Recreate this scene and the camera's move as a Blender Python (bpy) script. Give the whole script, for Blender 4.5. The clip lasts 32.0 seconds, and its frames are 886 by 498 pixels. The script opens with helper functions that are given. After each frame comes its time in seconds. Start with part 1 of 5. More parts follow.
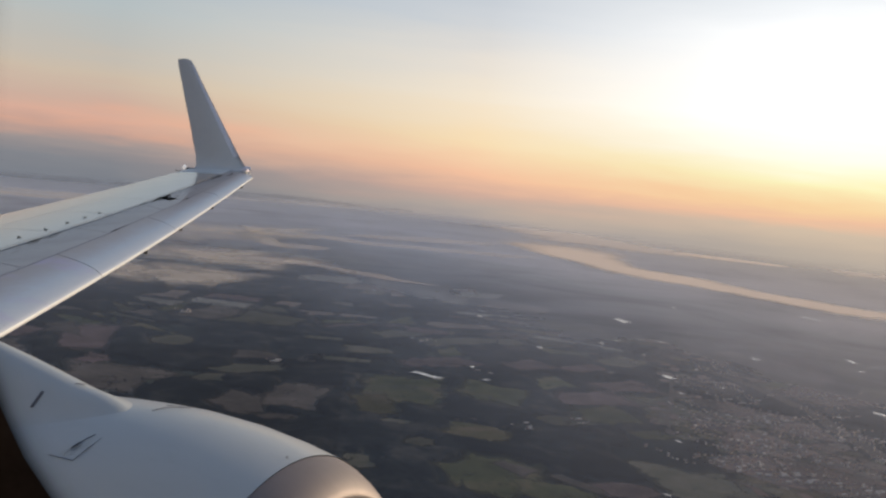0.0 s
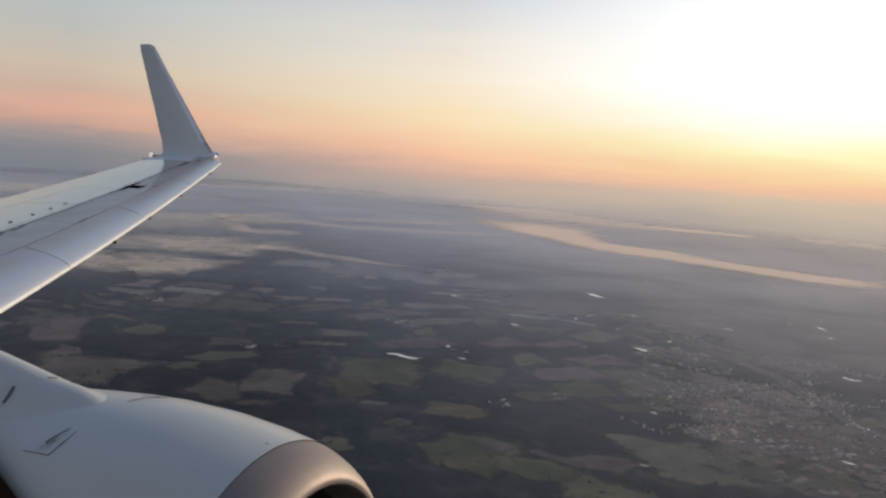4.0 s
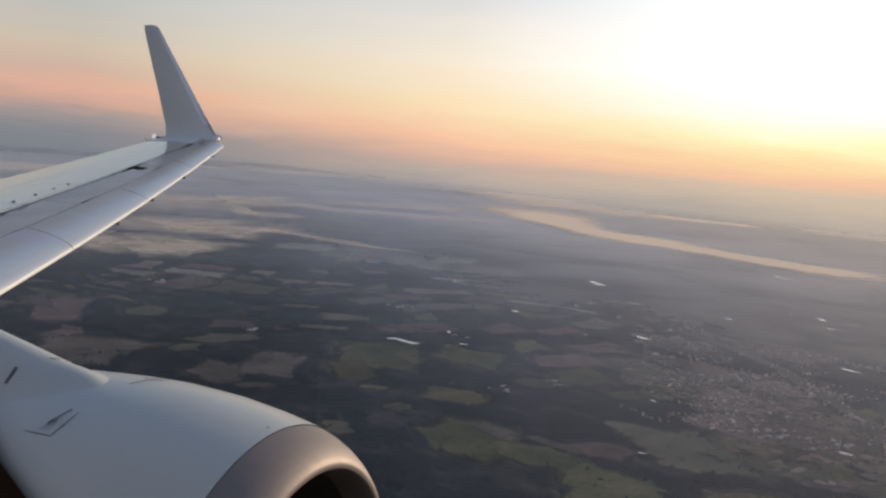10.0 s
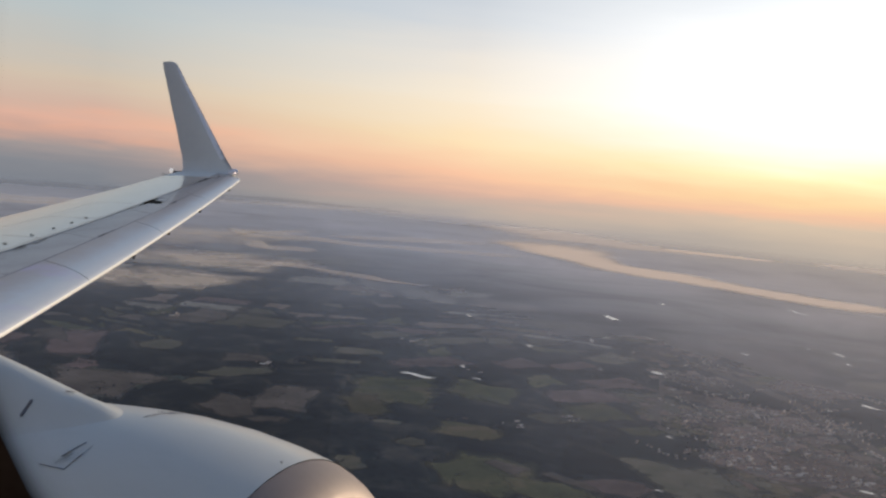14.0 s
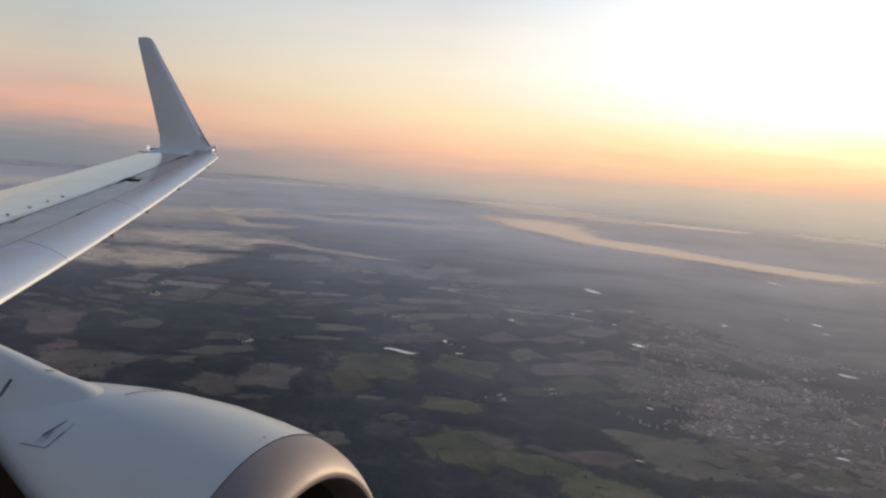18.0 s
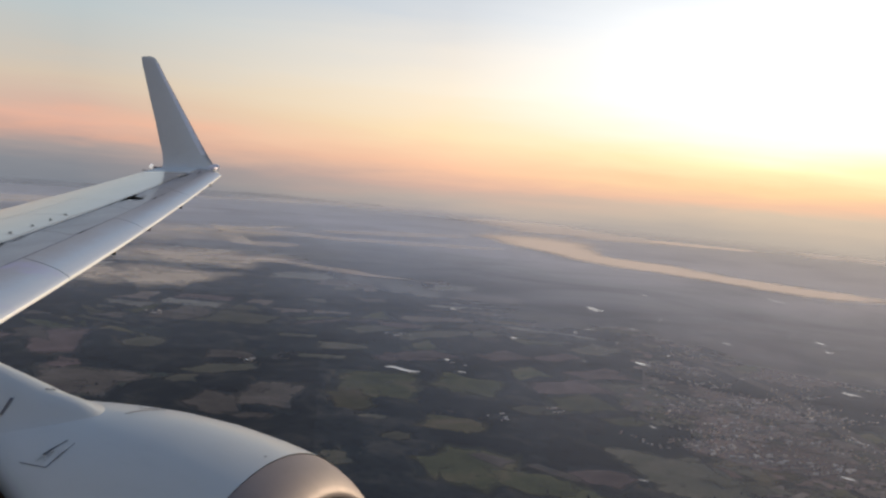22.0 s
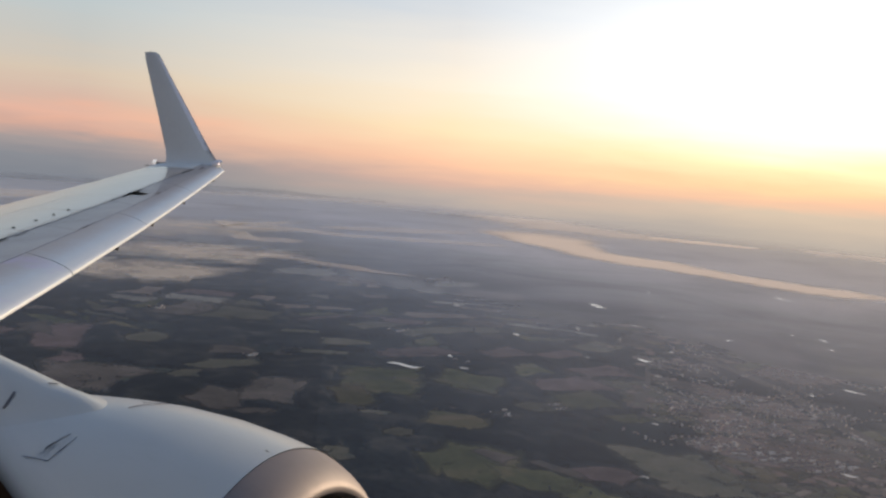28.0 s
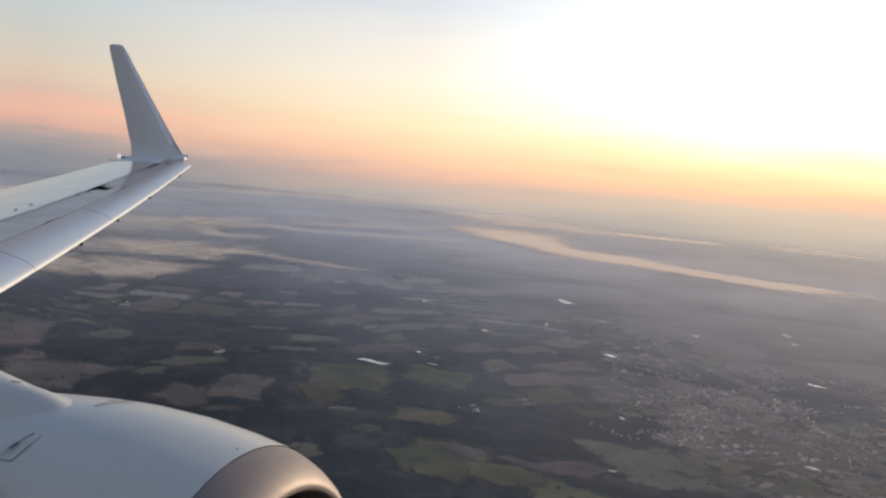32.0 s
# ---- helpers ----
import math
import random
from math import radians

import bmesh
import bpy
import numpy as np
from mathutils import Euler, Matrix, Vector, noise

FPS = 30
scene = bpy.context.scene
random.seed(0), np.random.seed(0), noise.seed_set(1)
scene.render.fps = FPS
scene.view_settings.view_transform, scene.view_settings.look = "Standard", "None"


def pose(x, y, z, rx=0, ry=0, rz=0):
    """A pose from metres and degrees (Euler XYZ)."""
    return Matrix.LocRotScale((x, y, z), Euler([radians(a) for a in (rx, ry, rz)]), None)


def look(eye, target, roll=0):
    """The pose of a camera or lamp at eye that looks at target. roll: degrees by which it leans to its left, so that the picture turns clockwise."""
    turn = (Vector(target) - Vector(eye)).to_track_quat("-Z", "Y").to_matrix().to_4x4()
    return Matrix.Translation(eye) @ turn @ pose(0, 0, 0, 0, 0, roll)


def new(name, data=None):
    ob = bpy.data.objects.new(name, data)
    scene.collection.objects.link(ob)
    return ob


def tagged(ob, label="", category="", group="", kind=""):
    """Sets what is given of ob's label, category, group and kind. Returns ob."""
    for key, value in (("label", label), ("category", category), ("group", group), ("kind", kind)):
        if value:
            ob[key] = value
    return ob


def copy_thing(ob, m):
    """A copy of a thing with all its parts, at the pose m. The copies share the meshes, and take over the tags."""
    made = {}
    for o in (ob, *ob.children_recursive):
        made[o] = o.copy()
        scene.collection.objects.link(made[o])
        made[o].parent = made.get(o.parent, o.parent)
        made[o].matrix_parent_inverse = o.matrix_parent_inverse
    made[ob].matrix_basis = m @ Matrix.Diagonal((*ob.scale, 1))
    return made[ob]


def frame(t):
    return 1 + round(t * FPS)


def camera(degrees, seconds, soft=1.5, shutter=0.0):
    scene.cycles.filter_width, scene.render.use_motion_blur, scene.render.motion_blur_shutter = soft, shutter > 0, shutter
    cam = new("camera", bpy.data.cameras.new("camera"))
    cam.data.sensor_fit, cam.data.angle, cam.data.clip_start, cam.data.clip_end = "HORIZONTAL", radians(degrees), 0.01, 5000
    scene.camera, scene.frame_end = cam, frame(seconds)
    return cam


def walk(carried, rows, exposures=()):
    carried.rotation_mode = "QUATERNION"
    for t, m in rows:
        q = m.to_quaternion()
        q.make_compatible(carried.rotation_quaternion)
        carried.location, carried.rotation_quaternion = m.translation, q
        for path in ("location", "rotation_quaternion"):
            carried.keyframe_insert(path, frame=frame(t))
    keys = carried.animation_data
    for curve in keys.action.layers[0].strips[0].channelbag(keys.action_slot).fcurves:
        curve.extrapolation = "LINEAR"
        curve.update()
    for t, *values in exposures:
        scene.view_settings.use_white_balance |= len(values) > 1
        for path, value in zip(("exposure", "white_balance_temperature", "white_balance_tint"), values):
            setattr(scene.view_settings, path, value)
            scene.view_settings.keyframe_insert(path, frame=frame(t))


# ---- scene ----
# A cabin window of an airliner in flight, over hazy farmland at a low sun.
# The aircraft is at full size; the land far below is laid out at about a tenth of its size.
cam = camera(55.0, 32.0, soft=2.4)
ROWS = [
    (0, 0.0215, -0.015, 90.0044, 86.09, -5.87, 22.57),
    (0.5, 0.0111, -0.005, 90.0024, 86.37, -5.75, 22.46),
    (1, 0.0118, -0.003, 90.0004, 85.92, -5.05, 22.09),
    (1.5, 0.0054, 0.002, 90.0004, 85.09, -4.48, 21.62),
    (2, 0.0051, 0.003, 90.0024, 84.92, -4.44, 21.42),
    (2.5, 0.003, -0, 89.9982, 84.91, -4.42, 21.31),
    (3, 0.0079, -0, 89.9989, 84.86, -4.38, 21.08),
    (3.5, 0.0022, 0.006, 89.998, 84.97, -4.2, 20.65),
    (5.5, 0.0034, 0.006, 89.9974, 84.8, -4.35, 20.53),
    (6, 0.0058, 0.005, 89.9987, 84.7, -4.46, 20.6),
    (6.5, 0.0008, 0.005, 89.9981, 84.63, -4.67, 20.75),
    (7, -0.0001, 0.01, 90.0006, 84.47, -4.86, 20.91),
    (7.5, 0.004, 0.004, 89.997, 84.39, -4.86, 20.92),
    (8, 0.0031, 0.005, 89.9974, 84.17, -4.96, 20.92),
    (8.5, -0.0011, 0.005, 89.9993, 84.06, -5.03, 20.91),
    (9, 0.0007, 0.002, 90.0031, 83.89, -5.09, 21.02),
    (9.5, 0.0059, 0.003, 90.0042, 83.78, -5.11, 21.05),
    (10, -0.0029, 0.007, 90.0043, 83.96, -5.07, 20.8),
    (10.5, -0.0076, 0.013, 90.0018, 84.33, -4.55, 20.54),
    (11, -0.0122, 0.014, 89.9993, 84.59, -4.35, 20.42),
    (11.5, -0.0089, 0.015, 89.9998, 84.78, -3.92, 20.34),
    (12, -0.0085, 0.013, 90.0013, 84.69, -3.9, 20.53),
    (12.5, -0.0079, 0.013, 90.0033, 84.56, -4, 20.7),
    (13, -0.0083, 0.009, 90.0042, 84.52, -4.3, 20.95),
    (13.5, -0.0087, 0, 90.0082, 85.32, -4.78, 21.38),
    (14, -0.005, 0.002, 90.0042, 86.16, -5.09, 21.74),
    (14.5, -0.0031, 0.001, 90.005, 85.98, -5.07, 21.74),
    (16.5, 0.0036, 0.001, 89.9945, 86.52, -5.44, 22.04),
    (17, 0.0035, 0.003, 89.9943, 86.05, -5.07, 21.82),
    (17.5, -0.0014, 0.004, 89.9941, 84.81, -4.85, 21.02),
    (18, -0.0023, 0.008, 89.9949, 84.63, -4.56, 20.44),
    (18.5, -0.0051, 0.01, 89.9916, 85.64, -4.91, 20.71),
    (19, -0.007, 0.013, 89.9924, 85.38, -4.69, 20.56),
    (19.5, -0.0071, 0.01, 89.9943, 85.26, -4.56, 20.51),
    (20, -0.0022, 0.01, 89.9942, 86.02, -4.82, 20.86),
    (20.5, 0.0027, 0.01, 89.9951, 86.09, -4.71, 20.88),
    (21, -0.0014, 0.012, 89.995, 85.14, -4.29, 20.33),
    (21.5, -0.0076, 0.011, 89.9965, 86.19, -4.69, 20.63),
    (22, -0.0028, 0.009, 89.997, 85.83, -4.54, 20.57),
    (22.5, -0.006, 0.008, 89.9955, 85.54, -4.5, 20.36),
    (23, -0.0072, 0.007, 89.996, 85.14, -4.45, 20.22),
    (23.5, -0.0008, 0.005, 90.0002, 84.93, -4.62, 20.59),
    (24, 0.0006, 0.008, 90.0014, 85, -4.6, 20.54),
    (24.5, -0.0001, 0.007, 90.0016, 85.09, -4.76, 20.54),
    (25, -0.0017, -0.002, 90.0038, 85.33, -4.73, 20.08),
    (25.5, -0.0003, -0.006, 90.0009, 85.47, -4.69, 20.01),
    (27.5, 0.0082, 0, 89.9985, 85.57, -4.69, 20.61),
    (28, 0.0076, 0.004, 89.9957, 85.56, -4.68, 20.78),
    (28.5, 0.0076, 0.007, 89.9937, 85.65, -4.76, 20.95),
    (29, 0.0007, 0.009, 89.9887, 85.75, -4.85, 20.98),
    (29.5, -0.0043, 0.009, 89.9878, 85.75, -4.83, 20.97),
    (30, -0.0082, 0.012, 89.9898, 85.76, -4.55, 20.47),
    (30.5, -0.0152, -0.003, 89.9909, 85.51, -4.61, 19.81),
    (31, -0.0081, 0.015, 89.9919, 85.43, -4.42, 18.76),
    (31.5, -0.0191, 0.023, 89.988, 85.5, -4.64, 18.48),
    (32, -0.022, 0.027, 89.986, 85.47, -4.85, 18.67)
]
walk(cam, [(t, pose(x, y, z, rx, ry, rz)) for t, x, y, z, rx, ry, rz in ROWS],
     exposures=[(0, 0.0), (9, 0.05), (13, 0.08), (17, 0.12), (25, 0.15), (29, 0.2), (32, 0.27)])

# ---- light ----
SUN_AZ, SUN_EL = 66.0, 9.0      # degrees from +x towards +y, and above the horizon


def lin(r, g, b, k=1.0):
    """Display values 0..255 to linear colour."""
    return tuple(k * ((c / 255 / 12.92) if c < 10.3 else ((c / 255 + 0.055) / 1.055) ** 2.4) for c in (r, g, b)) + (1.0,)


class Tree:
    """Short hand for building a node tree."""

    def __init__(self, tree):
        self.tree = tree
        tree.nodes.clear()

    def add(self, kind, **sets):
        n = self.tree.nodes.new(kind)
        for k, v in sets.items():
            if k == "inputs":
                for name, value in v.items():
                    if isinstance(value, bpy.types.NodeSocket):
                        self.tree.links.new(value, n.inputs[name])
                    else:
                        n.inputs[name].default_value = value
            elif k == "op":
                n.operation = v
            elif k == "blend":
                n.blend_type = v
        return n

    def math(self, op, a, b=0.0, c=0.0, clamp=False):
        n = self.add("ShaderNodeMath", op=op, inputs={0: a, 1: b, 2: c})
        n.use_clamp = clamp
        return n.outputs[0]

    def vec(self, op, a, b=(0, 0, 0), out=0):
        return self.add("ShaderNodeVectorMath", op=op, inputs={0: a, 1: b}).outputs[out]

    def ramp(self, fac, stops, mode="LINEAR"):
        n = self.add("ShaderNodeValToRGB", inputs={0: fac})
        e = n.color_ramp.elements
        n.color_ramp.interpolation = mode
        while len(e) < len(stops):
            e.new(0.5)
        for item, (pos, col) in zip(e, stops):
            item.position = pos
            item.color = col if not isinstance(col, (int, float)) else (col, col, col, 1)
        return n.outputs[0]

    def span(self, v, a, b, c=0.0, d=1.0, smooth=False):
        n = self.add("ShaderNodeMapRange", inputs={0: v, 1: a, 2: b, 3: c, 4: d})
        n.interpolation_type = "SMOOTHSTEP" if smooth else "LINEAR"
        return n.outputs[0]

    def mix(self, fac, a, b, blend="MIX"):
        n = self.add("ShaderNodeMix", inputs={})
        n.data_type, n.blend_type = "RGBA", blend
        for sock, v in ((n.inputs[0], fac), (n.inputs[6], a), (n.inputs[7], b)):
            if isinstance(v, bpy.types.NodeSocket):
                self.tree.links.new(v, sock)
            else:
                sock.default_value = v
        return n.outputs[2]

    def noise(self, vector, scale, detail=4.0, rough=0.55, distort=0.0, out=0):
        return self.add("ShaderNodeTexNoise", inputs={"Vector": vector, "Scale": scale, "Detail": detail, "Roughness": rough, "Distortion": distort}).outputs[out]

    def link(self, a, b):
        self.tree.links.new(a, b)


world = bpy.data.worlds.new("dusk_sky")
scene.world = world
world.use_nodes = True
w = Tree(world.node_tree)
direction = w.vec("NORMALIZE", w.add("ShaderNodeTexCoord").outputs["Generated"])
parts_xyz = w.add("ShaderNodeSeparateXYZ", inputs={0: direction}).outputs
elevation = w.math("MULTIPLY", w.math("ARCSINE", parts_xyz[2]), 180 / math.pi)
flat = w.vec("NORMALIZE", w.vec("MULTIPLY", direction, (1, 1, 0)))
away = w.math("MULTIPLY", w.math("ARCCOSINE", w.vec("DOT_PRODUCT", flat, (math.cos(radians(SUN_AZ)), math.sin(radians(SUN_AZ)), 0), out=1)), 180 / math.pi)
# faint streaks of high cloud and haze layers, drawn out along the horizon
streak = w.noise(w.vec("MULTIPLY", direction, (4.0, 4.0, 34.0)), 1.6, 5.0, 0.55, 0.3)
elevation = w.math("ADD", elevation, w.math("MULTIPLY", w.math("SUBTRACT", streak, 0.18), 1.7))
low = w.span(elevation, -4.0, 36.0)


def at(e):
    return (e + 4.0) / 40.0


side = w.ramp(low, [(at(-3.5), lin(120, 127, 138)), (at(-1), lin(125, 130, 139)), (at(0.2), lin(137, 139, 145)), (at(1.2), lin(164, 153, 151)), (at(2.1), lin(202, 165, 151)), (at(2.9), lin(222, 177, 158)), (at(3.9), lin(209, 178, 162)),
                    (at(5.5), lin(208, 191, 172)), (at(7.4), lin(194, 191, 184)), (at(9.7), lin(184, 193, 195)), (at(14), lin(168, 184, 198)), (at(21), lin(142, 162, 188)), (at(36), lin(108, 128, 162))])
middle = w.ramp(low, [(at(-3.5), lin(139, 140, 147)), (at(-1.4), lin(164, 158, 159)), (at(-0.5), lin(188, 173, 163)), (at(0.65), lin(214, 178, 161)), (at(1.8), lin(251, 199, 165)), (at(4.1), lin(253, 226, 184)),
                      (at(7), lin(247, 233, 212)), (at(9.4), lin(235, 227, 217)), (at(12), lin(210, 214, 219)), (at(21), lin(160, 178, 200)), (at(36), lin(112, 132, 166))])
front = w.ramp(low, [(at(-3.5), lin(166, 157, 150)), (at(-1.1), lin(190, 177, 164)), (at(0.4), lin(216, 195, 172)), (at(1.2), lin(247, 199, 165)), (at(1.9), lin(254, 216, 166)), (at(3.3), lin(255, 248, 194)),
                     (at(5), lin(255, 255, 238, 1.05)), (at(7.3), lin(255, 255, 252, 1.25)), (at(12), lin(255, 255, 255, 1.15)), (at(15), lin(238, 243, 248)), (at(36), lin(124, 144, 176))])
back = w.ramp(low, [(at(-3), lin(120, 116, 122)), (at(1), lin(128, 123, 130)), (at(5), lin(160, 142, 146)), (at(10), lin(150, 148, 160)), (at(36), lin(104, 120, 152))])
sky_colour = w.mix(w.span(away, 24.0, 44.5, 1.0, 0.0), w.mix(w.span(away, 44.5, 68.0, 1.0, 0.0), side, middle), front)
sky_colour = w.mix(w.span(away, 85.0, 155.0, 0.0, 1.0, True), sky_colour, back)
bank_noise = w.noise(w.vec("MULTIPLY", direction, (2.4, 2.4, 17.0)), 1.9, 5.0, 0.5, 0.6)
flush = w.math("MULTIPLY", w.span(elevation, 1.0, 2.2, 0.0, 1.0, True), w.span(elevation, 2.4, 4.4, 1.0, 0.0, True))
flush = w.math("MULTIPLY", w.math("MULTIPLY", flush, w.span(bank_noise, 0.42, 0.62, 0.0, 0.36, True)), w.span(away, 50.0, 68.0, 0.0, 1.0, True))
sky_colour = w.mix(flush, sky_colour, lin(242, 178, 146))
slate = w.math("MULTIPLY", w.span(elevation, -2.5, -1.0, 0.0, 1.0, True), w.span(elevation, 0.2, 2.0, 1.0, 0.0, True))
slate = w.math("MULTIPLY", w.math("MULTIPLY", slate, w.span(bank_noise, 0.36, 0.62, 0.26, 0.0, True)), w.span(away, 40.0, 68.0, 0.0, 1.0, True))
sky_colour = w.mix(slate, sky_colour, lin(126, 128, 136))
nishita = w.add("ShaderNodeTexSky")
nishita.sky_type, nishita.sun_disc = "NISHITA", False
nishita.sun_elevation, nishita.sun_rotation = radians(SUN_EL), radians(90 - SUN_AZ)
nishita.altitude, nishita.dust_density = 900, 3.0
ground_side = w.span(parts_xyz[2], 0.0, 0.12, 0.0, 1.0, True)
veil = w.add("ShaderNodeBackground", inputs={0: sky_colour, 1: 0.94})
deep = w.add("ShaderNodeBackground", inputs={0: nishita.outputs[0], 1: w.math("MULTIPLY", ground_side, 0.006)})
total = w.add("ShaderNodeAddShader", inputs={0: veil.outputs[0], 1: deep.outputs[0]})
w.link(total.outputs[0], w.add("ShaderNodeOutputWorld").inputs[0])

sun = new("sun", bpy.data.lights.new("sun", "SUN"))
sun.data.energy, sun.data.angle, sun.data.color = 3.2, radians(0.6), (1.0, 0.74, 0.50)
ca, sa, ce, se = math.cos(radians(SUN_AZ)), math.sin(radians(SUN_AZ)), math.cos(radians(SUN_EL)), math.sin(radians(SUN_EL))
sun.matrix_world = look((300 * ca * ce, 300 * sa * ce, 90 + 300 * se), (0, 0, 90))

# ---- materials ----


def material(name):
    m = bpy.data.materials.new(name)
    m.use_nodes = True
    t = Tree(m.node_tree)
    return m, t


def finish(t, shader):
    t.link(shader, t.add("ShaderNodeOutputMaterial").inputs[0])


def painted(name, colour, rough=0.35, metal=0.0, dirt=0.12, scale=1.0, stretch=(1, 1, 1), coat=0.0, bump=0.01, vary=0.06):
    """Painted or bare metal skin: broad staining, fine grime streaks, slight waviness, each piece a little different."""
    m, t = material(name)
    p = t.add("ShaderNodeTexCoord").outputs["Object"]
    q = t.vec("MULTIPLY", p, stretch)
    broad = t.noise(q, 0.9 * scale, 3.0)
    fine = t.noise(q, 14.0 * scale, 6.0, 0.65)
    rnd = t.add("ShaderNodeObjectInfo").outputs["Random"]
    k = t.math("MULTIPLY", t.span(broad, 0.42, 0.75), dirt)
    k = t.math("ADD", k, t.math("MULTIPLY", t.span(fine, 0.5, 0.8), dirt * 0.6))
    k = t.math("ADD", k, t.math("MULTIPLY", rnd, vary), clamp=True)
    dark = tuple(c * 0.35 for c in colour[:3]) + (1,)
    col = t.mix(k, tuple(colour[:3]) + (1,), dark)
    b = t.add("ShaderNodeBump", inputs={"Strength": 0.12, "Distance": bump, "Height": t.math("ADD", t.noise(p, 2.6 * scale, 2.0), t.math("MULTIPLY", fine, 0.12))})
    s = t.add("ShaderNodeBsdfPrincipled", inputs={"Base Color": col, "Metallic": metal, "Roughness": t.math("ADD", rough, t.math("MULTIPLY", fine, 0.15)), "Normal": b.outputs[0], "Coat Weight": coat, "Coat Roughness": 0.12})
    finish(t, s.outputs[0])
    return m


PAINT = painted("white_paint", (0.42, 0.425, 0.43), 0.28, coat=0.5, dirt=0.10, bump=0.006)
COWL = painted("cowl_paint", (0.455, 0.490, 0.475), 0.42, coat=0.28, dirt=0.10, stretch=(0.4, 1, 1), bump=0.006)
GREY = painted("grey_wing_paint", (0.385, 0.35, 0.32), 0.42, coat=0.35, dirt=0.32, stretch=(2.2, 0.5, 1))
PALE = painted("pale_wing_paint", (0.465, 0.385, 0.305), 0.34, coat=1.0, dirt=0.16, stretch=(2.0, 0.5, 1))


def slat_metal(name, tint):
    """Polished leading-edge metal: sky sheen painted bright nose to grey rear; patchy pane tint."""
    m, t = material(name)
    p = t.add("ShaderNodeTexCoord").outputs["Object"]
    chord = t.add("ShaderNodeAttribute")
    chord.attribute_name = "chord"
    fine = t.noise(t.vec("MULTIPLY", p, (3.0, 1.0, 1.0)), 9.0, 6.0, 0.65)
    broad = t.noise(t.vec("MULTIPLY", p, (1.0, 0.6, 1.0)), 1.7, 4.0, 0.6)
    nose_fade = t.math("ADD", chord.outputs["Fac"], t.math("ADD", t.math("MULTIPLY", t.math("SUBTRACT", fine, 0.5), 0.10), t.math("MULTIPLY", t.math("SUBTRACT", broad, 0.5), 0.12)))
    # reflected sky painted along the chord: blue-white nose, plain grey rear
    col = t.ramp(nose_fade, [(0.06, (0.60, 0.64, 0.66, 1)), (0.25, (0.45, 0.53, 0.59, 1)), (0.345, (0.40, 0.405, 0.41, 1)), (0.41, (0.385, 0.35, 0.32, 1))])
    if tint:
        # the pane's mauve fringe put into the colour in patches
        col = t.mix(t.math("MULTIPLY", t.span(broad, 0.50, 0.68, 0.0, 1.0, True), 0.5), col, (0.45, 0.40, 0.62, 1))
    s = t.add("ShaderNodeBsdfPrincipled", inputs={"Base Color": col, "Metallic": t.span(nose_fade, 0.05, 0.3, 0.28, 0.05), "Roughness": t.span(nose_fade, 0.05, 0.3, 0.36, 0.5), "Coat Weight": 0.2, "Coat Roughness": 0.15})
    finish(t, s.outputs[0])
    return m


SLAT = slat_metal("polished_slat_metal", False)
SLAT_TINTED = slat_metal("mauve_slat_metal", True)
LIP = painted("bare_lip_metal", (0.225, 0.200, 0.192), 0.5, metal=0.4, dirt=0.18, bump=0.004)
WINGLET = painted("winglet_paint", (0.73, 0.735, 0.665), 0.42, dirt=0.14)
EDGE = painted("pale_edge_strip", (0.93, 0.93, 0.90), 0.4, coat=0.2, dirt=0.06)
NOSE = painted("dark_winglet_nose", (0.40, 0.36, 0.38), 0.5, dirt=0.2)
CAP = painted("cap_metal", (0.12, 0.115, 0.115), 0.6, dirt=0.3)
SEAM = painted("filled_seam", (0.17, 0.16, 0.155), 0.6, dirt=0.4)
CORE = painted("dark_gap_metal", (0.10, 0.10, 0.11), 0.6, dirt=0.3)
BLACK = painted("black_rubber", (0.02, 0.02, 0.022), 0.55, dirt=0.2)
LINER = painted("inlet_liner", (0.055, 0.046, 0.042), 0.6, metal=0.1, dirt=0.3)
TITAN = painted("fan_blade_titanium", (0.20, 0.20, 0.21), 0.35, metal=0.8, dirt=0.3)
SOOT, t = material("grime_smudge")
rim = t.add("ShaderNodeAttribute")
rim.attribute_name = "rim"
fleck = t.noise(t.vec("MULTIPLY", t.add("ShaderNodeTexCoord").outputs["Object"], (3.0, 1.0, 1.0)), 7.0, 6.0, 0.7)
veil_ = t.math("MULTIPLY", t.span(t.math("ADD", rim.outputs["Fac"], t.math("MULTIPLY", t.math("SUBTRACT", fleck, 0.5), 1.6)), 0.15, 1.2, 0.0, 1.0, True), 0.7)
finish(t, t.add("ShaderNodeMixShader", inputs={0: veil_, 1: t.add("ShaderNodeBsdfTransparent").outputs[0], 2: t.add("ShaderNodeBsdfDiffuse", inputs={0: (0.06, 0.055, 0.052, 1)}).outputs[0]}).outputs[0])
PLASTIC, t = material("window_surround_plastic")
grain_ = t.noise(t.add("ShaderNodeTexCoord").outputs["Object"], 60.0, 4.0)
finish(t, t.add("ShaderNodeBsdfDiffuse", inputs={0: t.ramp(grain_, [(0.3, (0.034, 0.024, 0.019, 1)), (0.7, (0.060, 0.043, 0.034, 1))]), "Roughness": 1.0}).outputs[0])
def lamp_glass(name, colour, strength):
    """A lit lamp behind clear glass."""
    m, t = material(name)
    finish(t, t.add("ShaderNodeBsdfPrincipled", inputs={"Base Color": (0.8, 0.8, 0.8, 1), "Roughness": 0.1, "Emission Color": colour, "Emission Strength": strength}).outputs[0])
    return m


TAIL_LAMP = lamp_glass("tail_lamp_glass", (1.0, 0.93, 0.86, 1), 0.45)
WING_LAMP = lamp_glass("wing_lamp_glass", (1.0, 0.72, 0.6, 1), 1.0)
LENS = painted("light_lens", (0.85, 0.86, 0.88), 0.08, coat=1.0, dirt=0.02)


